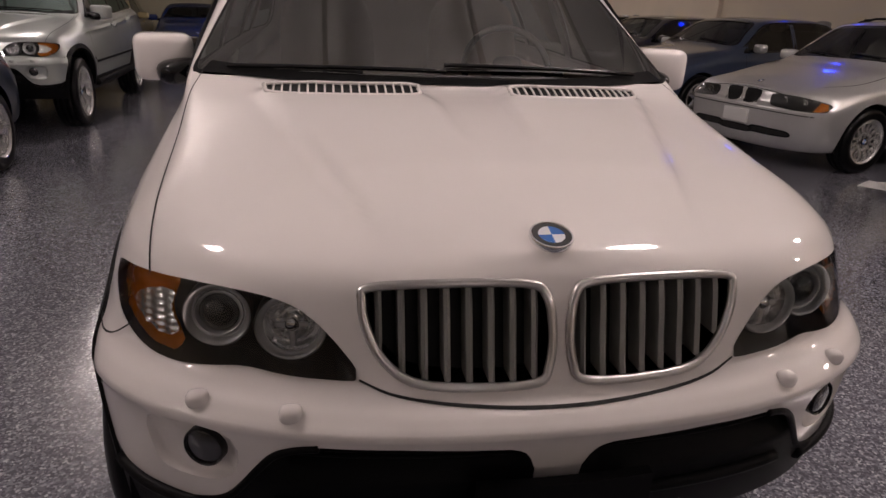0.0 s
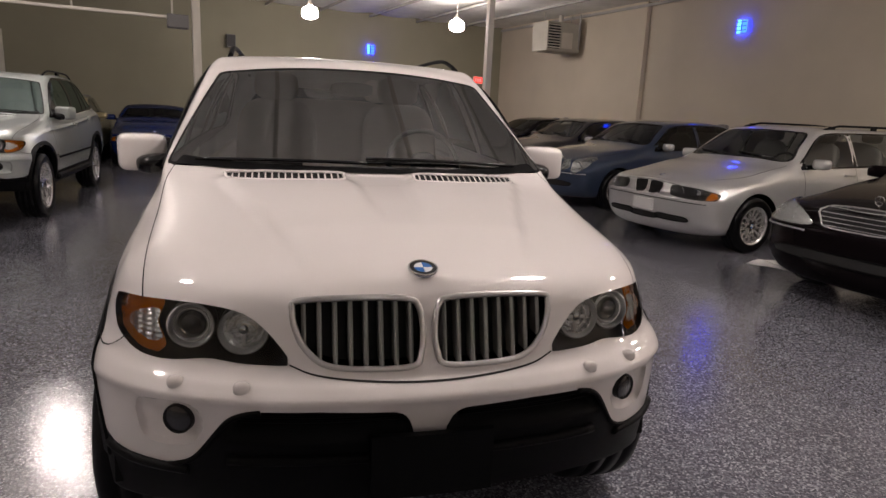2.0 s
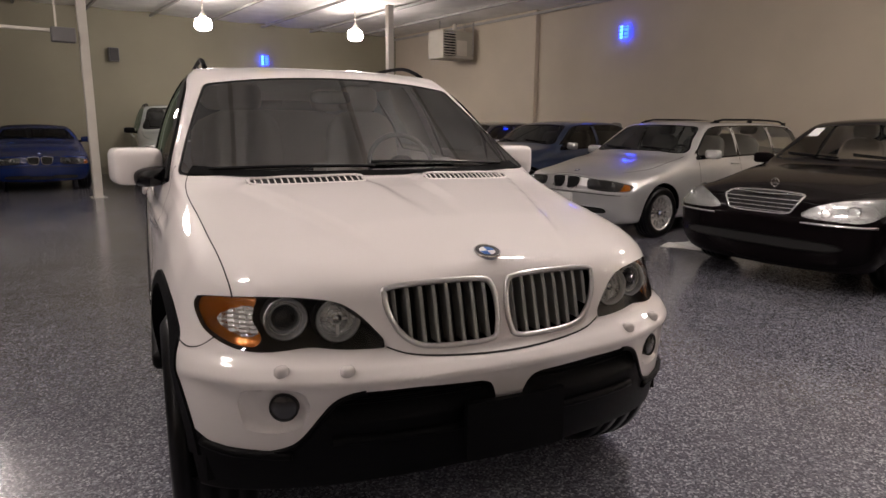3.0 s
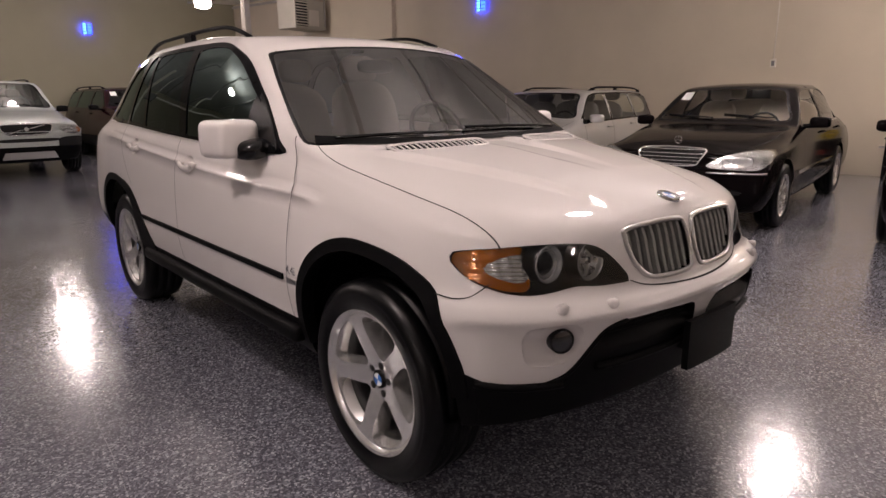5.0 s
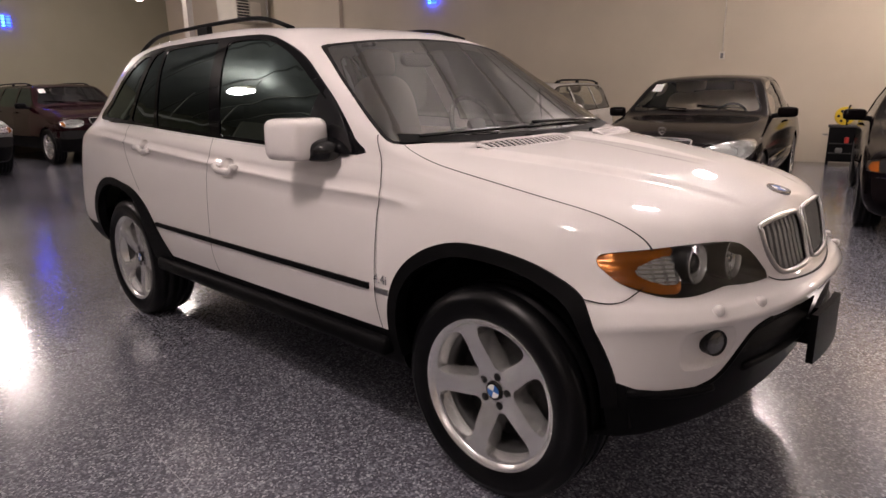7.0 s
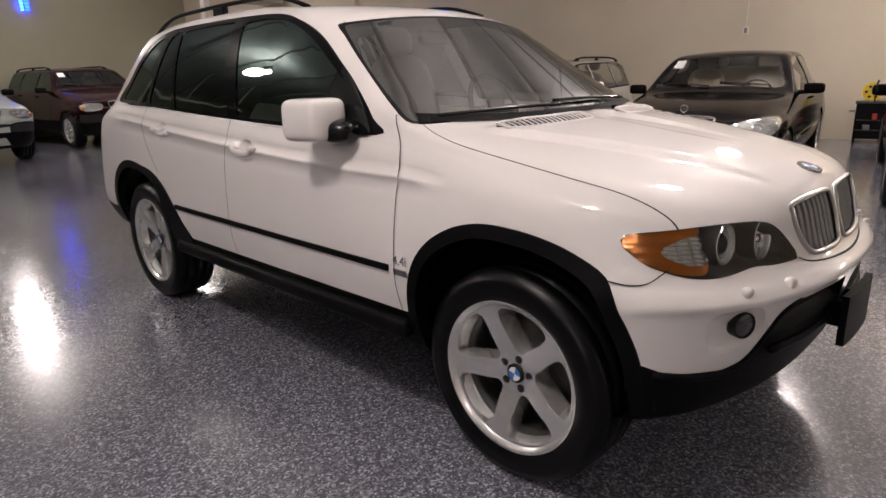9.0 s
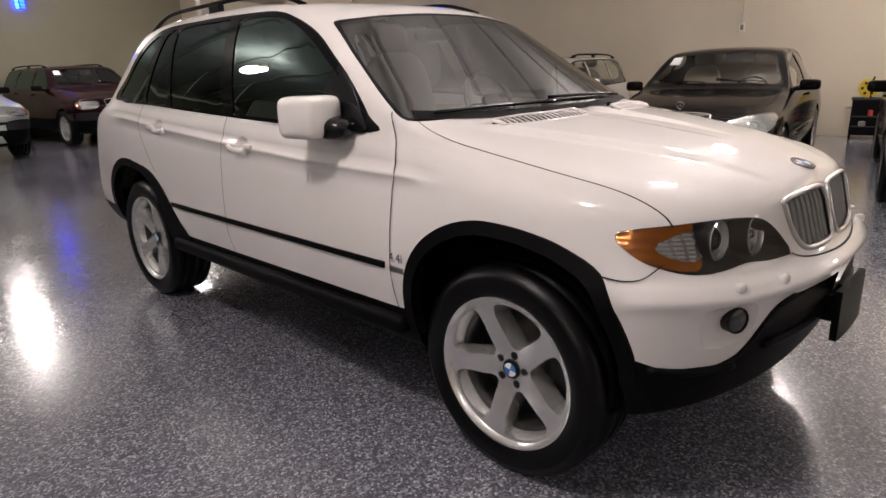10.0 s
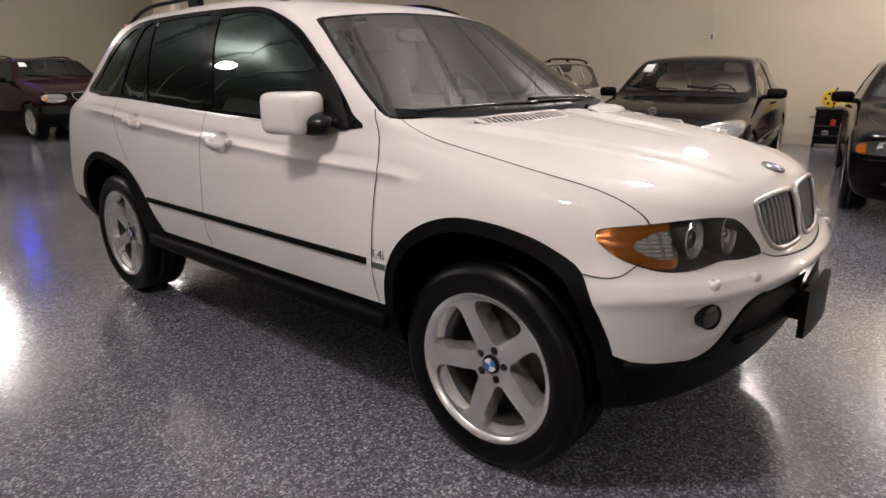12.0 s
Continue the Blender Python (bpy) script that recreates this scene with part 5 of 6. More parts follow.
            pts = [sh.on(s, (y - 0.1 + 0.2 * q, z), 0.008 + 0.022 * math.sin(math.pi * q) ** 0.6)[0] for q in np.linspace(0, 1, 9)]
            pipe(root, "door_handle", pts, 0.014, g("handle_mat", skin), 6)
        ym, zm = ya + 0.10, be + 0.075
        blob(root, "door_mirror", (sg * (W + 0.075), ym, zm), (0.105, 0.06, 0.06), g("mirror_mat", skin), (0, 0, sg * -12), 0.5, n=10)
        pipe(root, "mirror_arm", [(sg * (W + 0.02), ym, zm - 0.035), (sg * (W * 0.9), ym - 0.02, zm - 0.045)], 0.026, BLACK_PLASTIC, 8)
        line = [(sg * W * 0.84, a0 + 0.15), (sg * W * 0.84, 0.2), (sg * W * 0.80, -0.2), (sg * W * 0.70, F + 0.36)]
        strip(sh, root, "panel_gap", "top", smooth_poly(line, 4, False), GAP, 0.006, 0.0015, step=0.06)
        if g("rails"):
            ys = np.linspace(a1 + 0.2, re + 0.1, 16)
            pts = [sh.on("top", (sg * (rw - 0.03), y))[0] + Vector((0, 0, 0.045 * min(1, 8 * (y - ys[0]) / (ys[-1] - ys[0]), 8 * (ys[-1] - y) / (ys[-1] - ys[0])))) for y in ys]
            rail = pipe(root, "roof_rail", pts, 0.014, BLACK_PLASTIC, 8)
            for y in (ys[1], ys[7], ys[14]):
                base = sh.on("top", (sg * (rw - 0.03), y))[0]
                part("rail_foot", box_bm(base.x - 0.014, base.x + 0.014, y - 0.05, y + 0.05, base.z - 0.02, base.z + 0.04, 0.006), BLACK_PLASTIC, rail)
    # front end
    strip(sh, root, "panel_gap", "front", smooth_poly([(-W * 0.55, hf - 0.055), (-W * 0.3, hf - 0.03), (0, hf - 0.022), (W * 0.3, hf - 0.03), (W * 0.55, hf - 0.055)], 4, False), GAP, 0.006, 0.0015)
    if g("seam"):
        strip(sh, root, "panel_gap", "front", [(x * W, hf + g("seam") - 0.012 * x * x) for x in np.linspace(-0.93, 0.93, 31)], GAP, 0.009, 0.0015)
    for poly, clear, ambers, rounds in d["lamps"]:
        for sg in (-1, 1):
            p = [(x * W, hf + z) for x, z in poly]
            p = smooth_poly(p if sg < 0 else mirror2(p), 4)
            hl = lay(sh, root, "headlight", "front", p, CLEAR_LAMP if clear else LAMP_BLACK, off=0.003, step=0.022, label="clear headlight")
            if ambers:
                q = [(x * W, hf + z) for x, z in ambers]
                lay(sh, hl, "turn_signal", "front", q if sg < 0 else mirror2(q), AMBER, off=0.006, step=0.025, label="amber turn signal")
            for x, z, r in rounds:
                co, nor = sh.on("front", (sg * x * W, hf + z), 0.010)
                nn = (Vector(nor) * 0.5 + Vector((0, -0.5, 0))).normalized()
                ring = facing_disc(hl, "lamp_ring", co, nn, [(-0.02, r * 1.04), (0.003, r), (0.004, r * 0.9), (-0.006, r * 0.8)], CHROME, 20)
                facing_disc(ring, "reflector", (0, 0, 0), (0, 0, 1), [(-0.008, r * 0.84), (-0.012, r * 0.5), (-0.006, 0.0001)], REFLECTOR, 20)
            lay(sh, hl, "cover_lens", "front", p, LENS, off=0.018, step=0.03, skirt=0.016)
    for poly, kind in d["grilles"]:
        for sg in ((-1, 1) if kind in ("kidney",) else (-1,)):
            p = [(x * W, hf + z) for x, z in poly]
            p = smooth_poly(p if sg < 0 else mirror2(p), 4)
            gr = pipe(root, "grille", sh.along("front", p, 0.004, 0.04, True), (0.006 if kind == "kidney" else 0.011) if kind != "dark" else 0.006, CHROME if kind != "dark" else BLACK_PLASTIC, 8, True, "chrome framed radiator grille" if kind != "dark" else "black air intake")
            lay(sh, gr, "grille_backing", "front", p, GAP, off=0.004, step=0.025)
            xs, zs = [q[0] for q in p], [q[1] for q in p]
            if kind == "kidney":
                for i in range(6):
                    x = min(xs) + (max(xs) - min(xs)) * (i + 0.75) / 6.5
                    pts = [sh.on("front", (x, z), 0.007)[0] for z in np.linspace(min(zs) + 0.01, max(zs) - 0.01, 5)]
                    pipe(gr, "slat", pts, 0.004, BLACK_PLASTIC if g("black_slats") else SATIN, 5)
            elif kind in ("bars", "mesh"):
                for i in range(5):
                    z = min(zs) + (max(zs) - min(zs)) * (i + 0.6) / 5.2
                    inx = [x for x in np.linspace(min(xs), max(xs), 60) if inside(p, [(x, z)])[0]]
                    if len(inx) > 3:
                        pts = [sh.on("front", (x, z), 0.008)[0] for x in np.linspace(inx[0], inx[-1], 14)]
                        pipe(gr, "slat", pts, 0.006 if kind == "bars" else 0.003, CHROME if kind == "bars" else BLACK_PLASTIC, 5)
    if g("slash"):
        (xa, za), (xb2, zb2) = g("slash")
        pts = [sh.on("front", (xa + (xb2 - xa) * q, hf + za + (zb2 - za) * q), 0.014)[0] for q in np.linspace(0, 1, 9)]
        bar = pipe(root, "grille_bar", pts, 0.010, CHROME, 6, label="slanting chrome grille bar")
        co, nor = sh.on("front", ((xa + xb2) / 2, hf + (za + zb2) / 2), 0.018)
        facing_disc(bar, "emblem", co, nor, [(-0.004, 0.038), (0.004, 0.036), (0.006, 0.0001)], CHROME, 20)
    if g("skid"):
        p = [(x * W, z) for x, z in ((-0.46, 0.33), (-0.40, 0.45), (0.40, 0.45), (0.46, 0.33))]
        lay(sh, root, "skid_plate", "front", p, SATIN, off=0.012, step=0.05, skirt=0.012, label="silver skid plate")
    if g("bumper_strip"):
        for sg in (-1, 1):
            line = [sh.on("front", (sg * x * W, hf + g("bumper_strip")), 0.006)[0] for x in np.linspace(0.42 if g("strip_gap") else 0.02, 0.95, 18)]
            pipe(root, "bumper_trim", line, 0.011, d["strip_mat"], 6)
    if g("emblem") == "roundel":
        roundel(root, sh, "top", (0, F + 0.25), 0.036)
    if g("emblem") == "star":
        co = sh.on("top", (0, F + 0.27))[0]
        ring = [co + Vector((0.036 * math.cos(a), 0, 0.055 + 0.036 * math.sin(a))) for a in np.linspace(0, 2 * math.pi, 25)[:-1]]
        orn = pipe(root, "bonnet_ornament", ring, 0.004, CHROME, 6, True, "upright chrome ring ornament")
        for a in (90, 210, 330):
            pipe(orn, "ray", [co + Vector((0, 0, 0.055)), co + Vector((0.034 * math.cos(radians(a)), 0, 0.055 + 0.034 * math.sin(radians(a))))], 0.003, CHROME, 5)
        pipe(orn, "post", [co, co + Vector((0, 0, 0.02))], 0.006, CHROME, 6)
    if g("plate"):
        co = sh.on("front", (0, hf - 0.28), 0.0)[0]
        part("blank_plate", box_bm(-0.155, 0.155, co.y - 0.022, co.y + 0.01, hf - 0.37, hf - 0.235, 0.004), g("plate"), root, "blank front plate")
    # tail
    for poly, material in g("tail", [([(-0.92, 0.0), (-0.55, 0.02), (-0.55, -0.14), (-0.92, -0.14)], RED_LENS)]):
        for sg in (-1, 1):
            p = [(x * W, deck - 0.10 + z) for x, z in poly]
            lay(sh, root, "tail_light", "rear", p if sg < 0 else mirror2(p), material, off=0.006, step=0.06, skirt=0.01, label="rear light")
    if not soft:
        xr = rw * 0.86
        rz0, rz1 = (deck + 0.05, roof - 0.11)
        back = smooth_poly([(-xr - 0.06, rz0), (0, rz0 + 0.01), (xr + 0.06, rz0), (xr - 0.02, rz1), (0, rz1 + 0.03), (-xr + 0.02, rz1)], 3)
        sh.cut("rear", back)
        lay(sh, root, "rear_window", "rear", back, g("side_glass", CLEAR_GLASS), off=-0.003, step=0.15)
    if g("antenna"):
        co = sh.on("top", (-0.55 * W, R - 0.5))[0]
        pipe(root, "antenna", [co, co + Vector((0, 0.02, 0.45))], 0.003, BLACK_PLASTIC, 5)
    for x in (-W + 0.115, W - 0.115):
        for y in (0, wb):
            add_wheel(root, wheels, x, y, d["rt"], 11 if y else 25)
    wells(root, (0, wb), d["rt"], d["rt"] + 0.06, W - 0.42, W - 0.10)
    interior(root, a0 + 0.15, a0 + 0.48, min(re + 0.1, wb + 0.3), be, W * 0.80, seats, seat_mat, hb + 0.01)
    if soft:
        # folding cloth top: the skin above the belt
        b2 = sh.bm.copy()
        keep = [f for f in b2.faces if (c := f.calc_center_median()).y > a1 - 0.02 and c.y < bg + 0.02 and c.z > float(f5(c.y)) + 0.015]
        hold = set(keep)
        bmesh.ops.delete(b2, geom=[f for f in b2.faces if f not in hold], context="FACES")
        for v in b2.verts:
            v.co += v.normal * 0.004
        part("cloth_top", b2, soft, root, "raised cloth folding roof", smooth=True)
    sh.panels(root, skin, lower, low_label="black lower cladding")
    root.matrix_basis = at
    return root


BMW_LAMPS = [([(-0.95, -0.150), (-0.92, -0.098), (-0.72, -0.058), (-0.44, -0.048), (-0.38, -0.072), (-0.39, -0.135), (-0.43, -0.162), (-0.70, -0.178), (-0.92, -0.176)], False, [(-0.945, -0.150), (-0.915, -0.105), (-0.86, -0.091), (-0.86, -0.172), (-0.915, -0.170)], [(-0.73, -0.121, 0.046), (-0.53, -0.110, 0.044)])]
BMW_KIDNEY = [([(-0.245, -0.075), (-0.215, -0.036), (-0.05, -0.030), (-0.022, -0.06), (-0.03, -0.14), (-0.07, -0.172), (-0.19, -0.165)], "kidney"), ([(-0.66, -0.435), (-0.66, -0.39), (-0.45, -0.382), (-0.235, -0.382), (-0.235, -0.435)], "dark"), ([(0.235, -0.435), (0.235, -0.382), (0.45, -0.382), (0.66, -0.39), (0.66, -0.435)], "dark"), ([(-0.2, -0.45), (-0.2, -0.40), (0.2, -0.40), (0.2, -0.45)], "dark")]
SEDAN = dict(wb=2.83, F=-0.82, R=3.92, W=0.90, hood_f=0.775, hood_b=0.985, belt=0.945, belt_r=0.985, roof=1.425, deck=1.04, ws0=0.42, ws1=1.22, re=2.55, bg=3.18, rw=0.585, rt=0.318,
             pillars=[1.72], glass_end=2.95, door_end=2.62, lamps=BMW_LAMPS, grilles=BMW_KIDNEY, emblem="roundel", moulding=True, black_slats=True, seam=-0.212, side_glass=DARK_GLASS)

SILVER = paint("silver_metallic_paint", (0.68, 0.68, 0.67), 0.6, 0.28)
DARK_SILVER = paint("light_silver_green_paint", (0.47, 0.51, 0.49))
BLUE_GREY = paint("blue_grey_metallic_paint", (0.042, 0.066, 0.122), 0.4)
CONV_BLUE = paint("steel_blue_paint", (0.022, 0.042, 0.078), 0.35)
GREY_MET = paint("dark_grey_metallic_paint", (0.075, 0.070, 0.066))
BLACK_PAINT = mat("black_car_paint", (0.005, 0.0035, 0.004), 0.10, spec=0.09)
DARK_BLUE = mat("dark_blue_paint", (0.006, 0.018, 0.10), 0.2, spec=0.35)
MAROON = mat("maroon_paint", (0.018, 0.003, 0.005), 0.15, spec=0.25)
OLIVE = mat("cream_gold_paint", (0.32, 0.27, 0.14), 0.3, metal=0.3, coat=1.0, coat_rough=0.02)
CLOTH = mat("dark_blue_cloth", (0.012, 0.014, 0.022), 0.9, bump=0.4, bump_scale=500)

car("silver_wagon", "silver metallic station wagon with mesh alloy wheels beside a black sedan", "car", spot_in_hall(5.44, 3.58, 0, -90), SILVER,
    {**SEDAN, "roof": 1.455, "re": 3.45, "bg": 3.82, "deck": 1.0, "belt_r": 0.99, "pillars": [1.72, 2.68], "glass_end": 3.62, "rails": True, "plate": PAPER, "rw": 0.60, "side_glass": CLEAR_GLASS}, MESH_WHEEL)
S_LAMPS = [([(-0.95, -0.105), (-0.93, -0.02), (-0.84, 0.005), (-0.68, -0.015), (-0.52, -0.055), (-0.415, -0.115), (-0.405, -0.150), (-0.50, -0.165), (-0.70, -0.168), (-0.88, -0.165)], True, None, [(-0.78, -0.088, 0.052), (-0.59, -0.112, 0.040)])]
S_GRILLE = [([(-0.36, -0.005), (-0.20, 0.014), (0, 0.018), (0.20, 0.014), (0.36, -0.005), (0.32, -0.10), (0.26, -0.148), (0, -0.155), (-0.26, -0.148), (-0.32, -0.10)], "bars"), ([(-0.62, -0.42), (-0.60, -0.35), (0.60, -0.35), (0.62, -0.42)], "dark")]
car("black_sedan", "glossy black luxury sedan with chrome grille and beige interior", "car", spot_in_hall(4.95, 0.80, 0, -92.5), BLACK_PAINT,
    {**SEDAN, "wb": 2.97, "F": -0.84, "R": 4.17, "W": 0.925, "roof": 1.48, "hood_f": 0.80, "hood_b": 1.0, "belt": 0.955, "belt_r": 1.0, "deck": 1.06, "re": 2.75, "bg": 3.42, "pillars": [1.82], "glass_end": 3.2, "door_end": 2.8, "rt": 0.325,
     "lamps": S_LAMPS, "grilles": S_GRILLE, "emblem": "star", "chrome_belt": True, "bumper_strip": -0.20, "strip_gap": True, "strip_mat": CHROME, "sticker": True, "mould_mat": CHROME, "rw": 0.60, "ws0": 0.50, "ws1": 1.32, "side_glass": CLEAR_GLASS, "seam": None}, STAR_WHEEL, seat_mat=BEIGE)
E_GRILLE = [(S_GRILLE[0][0], "mesh"), S_GRILLE[1]]
E_LAMPS = [(circle(-0.80, -0.085, 0.115, 14), True, None, [(-0.80, -0.085, 0.06)]), (circle(-0.57, -0.095, 0.085, 14), True, None, [(-0.57, -0.095, 0.045)])]
car("blue_sedan", "blue-grey metallic sedan with oval twin headlights and sunroof", "car", spot_in_hall(6.09, 6.6, 0, -90), BLUE_GREY,
    {**SEDAN, "W": 0.91, "wb": 2.85, "F": -0.85, "roof": 1.45, "hood_f": 0.79, "hood_b": 1.0, "lamps": E_LAMPS, "grilles": E_GRILLE, "emblem": "star", "bumper_strip": -0.22, "strip_mat": CHROME, "mould_mat": CHROME, "mirror_mat": SILVER}, FIVE_WHEEL)
car("grey_sedan", "dark grey metallic sedan parked nose out", "car", spot_in_hall(6.75, 9.45, 0, -90), GREY_MET, {**SEDAN, "W": 0.88, "roof": 1.43}, FIVE_WHEEL, seat_mat=BEIGE)
car("dark_coupe", "dark grey sedan parked by a steel column", "car", spot_in_hall(7.4, 12.2, 0, -90), BLACK_PAINT, {**SEDAN, "W": 0.88, "roof": 1.40, "R": 3.75, "wb": 2.7}, FIVE_WHEEL)
car("black_saloon", "black sedan with amber corner lights beside a tool cart", "car", spot_in_hall(4.66, -1.86, 0, -90), BLACK_PAINT, {**SEDAN, "moulding": False}, MESH_WHEEL)
car("blue_convertible", "steel-blue convertible with dark cloth roof raised", "car", spot_in_hall(-3.24, 1.96, 0, -6), CONV_BLUE,
    {**SEDAN, "W": 0.86, "wb": 2.70, "R": 3.62, "roof": 1.39, "belt": 0.93, "belt_r": 0.95, "deck": 0.99, "ws0": 0.5, "ws1": 1.3, "re": 2.15, "bg": 2.85, "pillars": [1.95], "glass_end": 2.4, "door_end": 1.98, "four_doors": False, "soft": CLOTH, "antenna": True,
     "lamps": E_LAMPS, "grilles": S_GRILLE, "emblem": "star", "handle_mat": CHROME, "tail": [([(-0.95, 0.02), (-0.55, 0.04), (-0.58, -0.13), (-0.95, -0.15)], RED_LENS), ([(-0.95, -0.20), (0, -0.20), (0, -0.225), (-0.95, -0.225)], CHROME)]}, FIVE_WHEEL, seats=2)
car("blue_roadster", "dark blue two-seat roadster parked against the far wall", "car", spot_in_hall(-0.33, 13.1, 0, -3), DARK_BLUE,
    {**SEDAN, "W": 0.86, "wb": 2.45, "F": -0.68, "R": 3.3, "hood_f": 0.70, "hood_b": 0.93, "belt": 0.89, "belt_r": 0.90, "roof": 1.27, "deck": 0.94, "ws0": 0.72, "ws1": 1.3, "re": 1.8, "bg": 2.4, "pillars": [1.85], "glass_end": 2.0, "door_end": 1.75, "four_doors": False, "soft": CLOTH,
     "moulding": False}, FIVE_WHEEL, seats=2)
car("gold_sedan", "pale gold older sedan against the far wall", "car", spot_in_hall(-2.35, 12.55, 0, -5), OLIVE,
    {**SEDAN, "W": 0.87, "roof": 1.42, "lamps": [([(-0.93, -0.16), (-0.93, -0.03), (-0.55, -0.03), (-0.55, -0.16)], True, [(-0.94, -0.16), (-0.94, -0.03), (-0.84, -0.03), (-0.84, -0.16)], [])], "grilles": S_GRILLE, "emblem": "star", "chrome_belt": True}, STAR_WHEEL)
SUV = dict(side_glass=TINT_GLASS, wb=2.86, F=-0.85, R=3.88, W=0.94, hood_f=0.97, hood_b=1.16, belt=1.10, belt_r=1.15, roof=1.74, deck=1.08, ws0=0.42, ws1=1.12, re=3.40, bg=3.76, rw=0.62, rt=0.362, floor=0.27, clad=0.54,
           pillars=[1.62, 2.6], glass_end=3.5, door_end=2.62, rails=True, screen_glass=DARK_GLASS, mirror_mat=BLACK_PLASTIC,
           lamps=[([(-0.93, -0.19), (-0.93, -0.11), (-0.80, -0.065), (-0.60, -0.07), (-0.54, -0.12), (-0.60, -0.19), (-0.80, -0.225)], True, [(-0.93, -0.185), (-0.93, -0.12), (-0.88, -0.10), (-0.88, -0.205)], [(-0.76, -0.145, 0.055), (-0.63, -0.135, 0.04)])],
           grilles=[([(-0.40, -0.05), (-0.2, -0.04), (0.2, -0.04), (0.40, -0.05), (0.42, -0.10), (0.38, -0.17), (0.28, -0.215), (0, -0.225), (-0.28, -0.215), (-0.38, -0.17), (-0.42, -0.10)], "mesh"), ([(-0.42, -0.335), (0.42, -0.335), (0.42, -0.295), (-0.42, -0.295)], "dark"),
                    ([(-0.97, -0.29), (-0.97, -0.43), (-0.56, -0.43), (-0.50, -0.40), (-0.56, -0.29)], "dark"), ([(0.97, -0.29), (0.56, -0.29), (0.50, -0.40), (0.56, -0.43), (0.97, -0.43)], "dark")], slash=((-0.30, -0.20), (0.28, -0.06)), skid=True)
car("silver_suv", "silver-green SUV with black cladding facing into the hall", "suv", spot_in_hall(2.26, 12.2, 0, -8), DARK_SILVER, SUV, SUV_WHEEL, lower=BLACK_PLASTIC)
car("maroon_suv", "dark maroon SUV with black roof rails by the far wall", "suv", spot_in_hall(5.27, 12.75, 0, -7), MAROON, {**SUV, "sticker": True, "roof": 1.63, "slash": None, "skid": None}, SUV_WHEEL, lower=BLACK_PLASTIC)


# ---------------------------------------------------------------- things
luxury_suv("white_suv", "glossy white SUV with black fender flares and twin oval grille", Matrix(), WHITE_PAINT)
luxury_suv("silver_green_suv", "pale silver-green SUV with twin oval grille beside a blue convertible", spot_in_hall(-2.6, 6.7, 0, -8), DARK_SILVER, TINT_GLASS)


def pendant():
    lamp = root_of("pendant_lamp", "white glass schoolhouse pendant lamp, lit, hanging from the ceiling; five added unseen for fill", "lamp", "pendant lamps")
    glow = mat("lit_globe", (0.9, 0.9, 0.85), 0.4, emit=(1.0, 0.90, 0.875), strength=GLOBE_GLOW)
    v, f = lathe([(0.14, 0.07), (0.10, 0.15), (0.04, 0.18), (-0.06, 0.18), (-0.11, 0.15), (-0.135, 0.08), (-0.14, 0.0001)], 32, "z")
    part("globe", mesh_of("globe", v, f, glow), None, lamp, "glowing white glass globe")
    v, f = lathe([(0.14, 0.075), (0.20, 0.07), (0.22, 0.04), (0.26, 0.035), (0.26, 0.0001)], 24, "z")
    part("holder", mesh_of("holder", v, f, STEEL), None, lamp)
    v, f = lathe([(0.25, 0.012), (CEIL - 3.42, 0.012)], 10, "z")
    part("stem", mesh_of("stem", v, f, STEEL), None, lamp)
    return lamp


first = pendant()
# the added fill lamps out of view are copies of the same pendant
for i, (u, v) in enumerate(PENDANTS_AND_FILL):
    m = spot_in_hall(u, v, 3.47)
    if i == 0:
        first.matrix_basis = m
    else:
        copy_thing(first, m)


def column(u, v):
    c = part("column", box_bm(-0.07, 0.07, -0.07, 0.07, 0.012, CEIL - 0.1, 0.006), STEEL)
    c.matrix_basis = spot_in_hall(u, v)
    tagged(c, "slim square steel column painted cream", "column", "steel columns")
    part("base_plate", box_bm(-0.13, 0.13, -0.13, 0.13, 0.0, 0.012, 0.003), STEEL, c)
    for x in (-0.1, 0.1):
        for y in (-0.1, 0.1):
            part("bolt", box_bm(x - 0.012, x + 0.012, y - 0.012, y + 0.012, 0.012, 0.028, 0.003), DISC, c)
    return c


for u in (-5.82, 0.38, 6.58):
    column(u, 10.98)


def heater():
    """A unit heater hung in the corner."""
    r = root_of("unit_heater", "white ceiling-hung unit heater with louvred front", "heater")
    part("casing", box_bm(9.05, 10.1, 12.3, 13.0, 3.12, 3.85, 0.015), mat("white_enamel", (0.46, 0.44, 0.37), 0.45, vary=0.05), r)
    part("louvre_backing", box_bm(9.09, 9.45, 12.29, 12.298, 3.18, 3.80), GAP, r)
    for i in range(9):
        s = part("louvre", box_bm(9.08, 9.46, -0.02, 0.02, -0.008, 0.008, 0.002), STEEL, r)
        s.matrix_basis = pose(0, 12.275, 3.21 + 0.07 * i, 35, 0, 0)
    part("access_panel", box_bm(9.5, 9.85, 12.285, 12.298, 3.2, 3.6, 0.003), STEEL, r)
    for u in (9.15, 10.0):
        pipe(r, "hanger_rod", [(u, 12.6, 3.85), (u, 12.6, CEIL)], 0.01, BEAM, 6)
    pipe(r, "gas_pipe", [(10.02, 12.24, 3.2), (10.02, 12.24, 3.95), (10.02, 12.24, CEIL)], 0.022, BEAM, 8)
    pipe(r, "flue", [(9.8, 12.8, 3.85), (9.8, 12.8, CEIL)], 0.06, STEEL, 12)
    r.matrix_basis = ROOM


heater()


BLUE_GLOW = mat("blue_neon", (0.02, 0.05, 0.4), 0.3, emit=(0.003, 0.02, 1.0), strength=26.0)
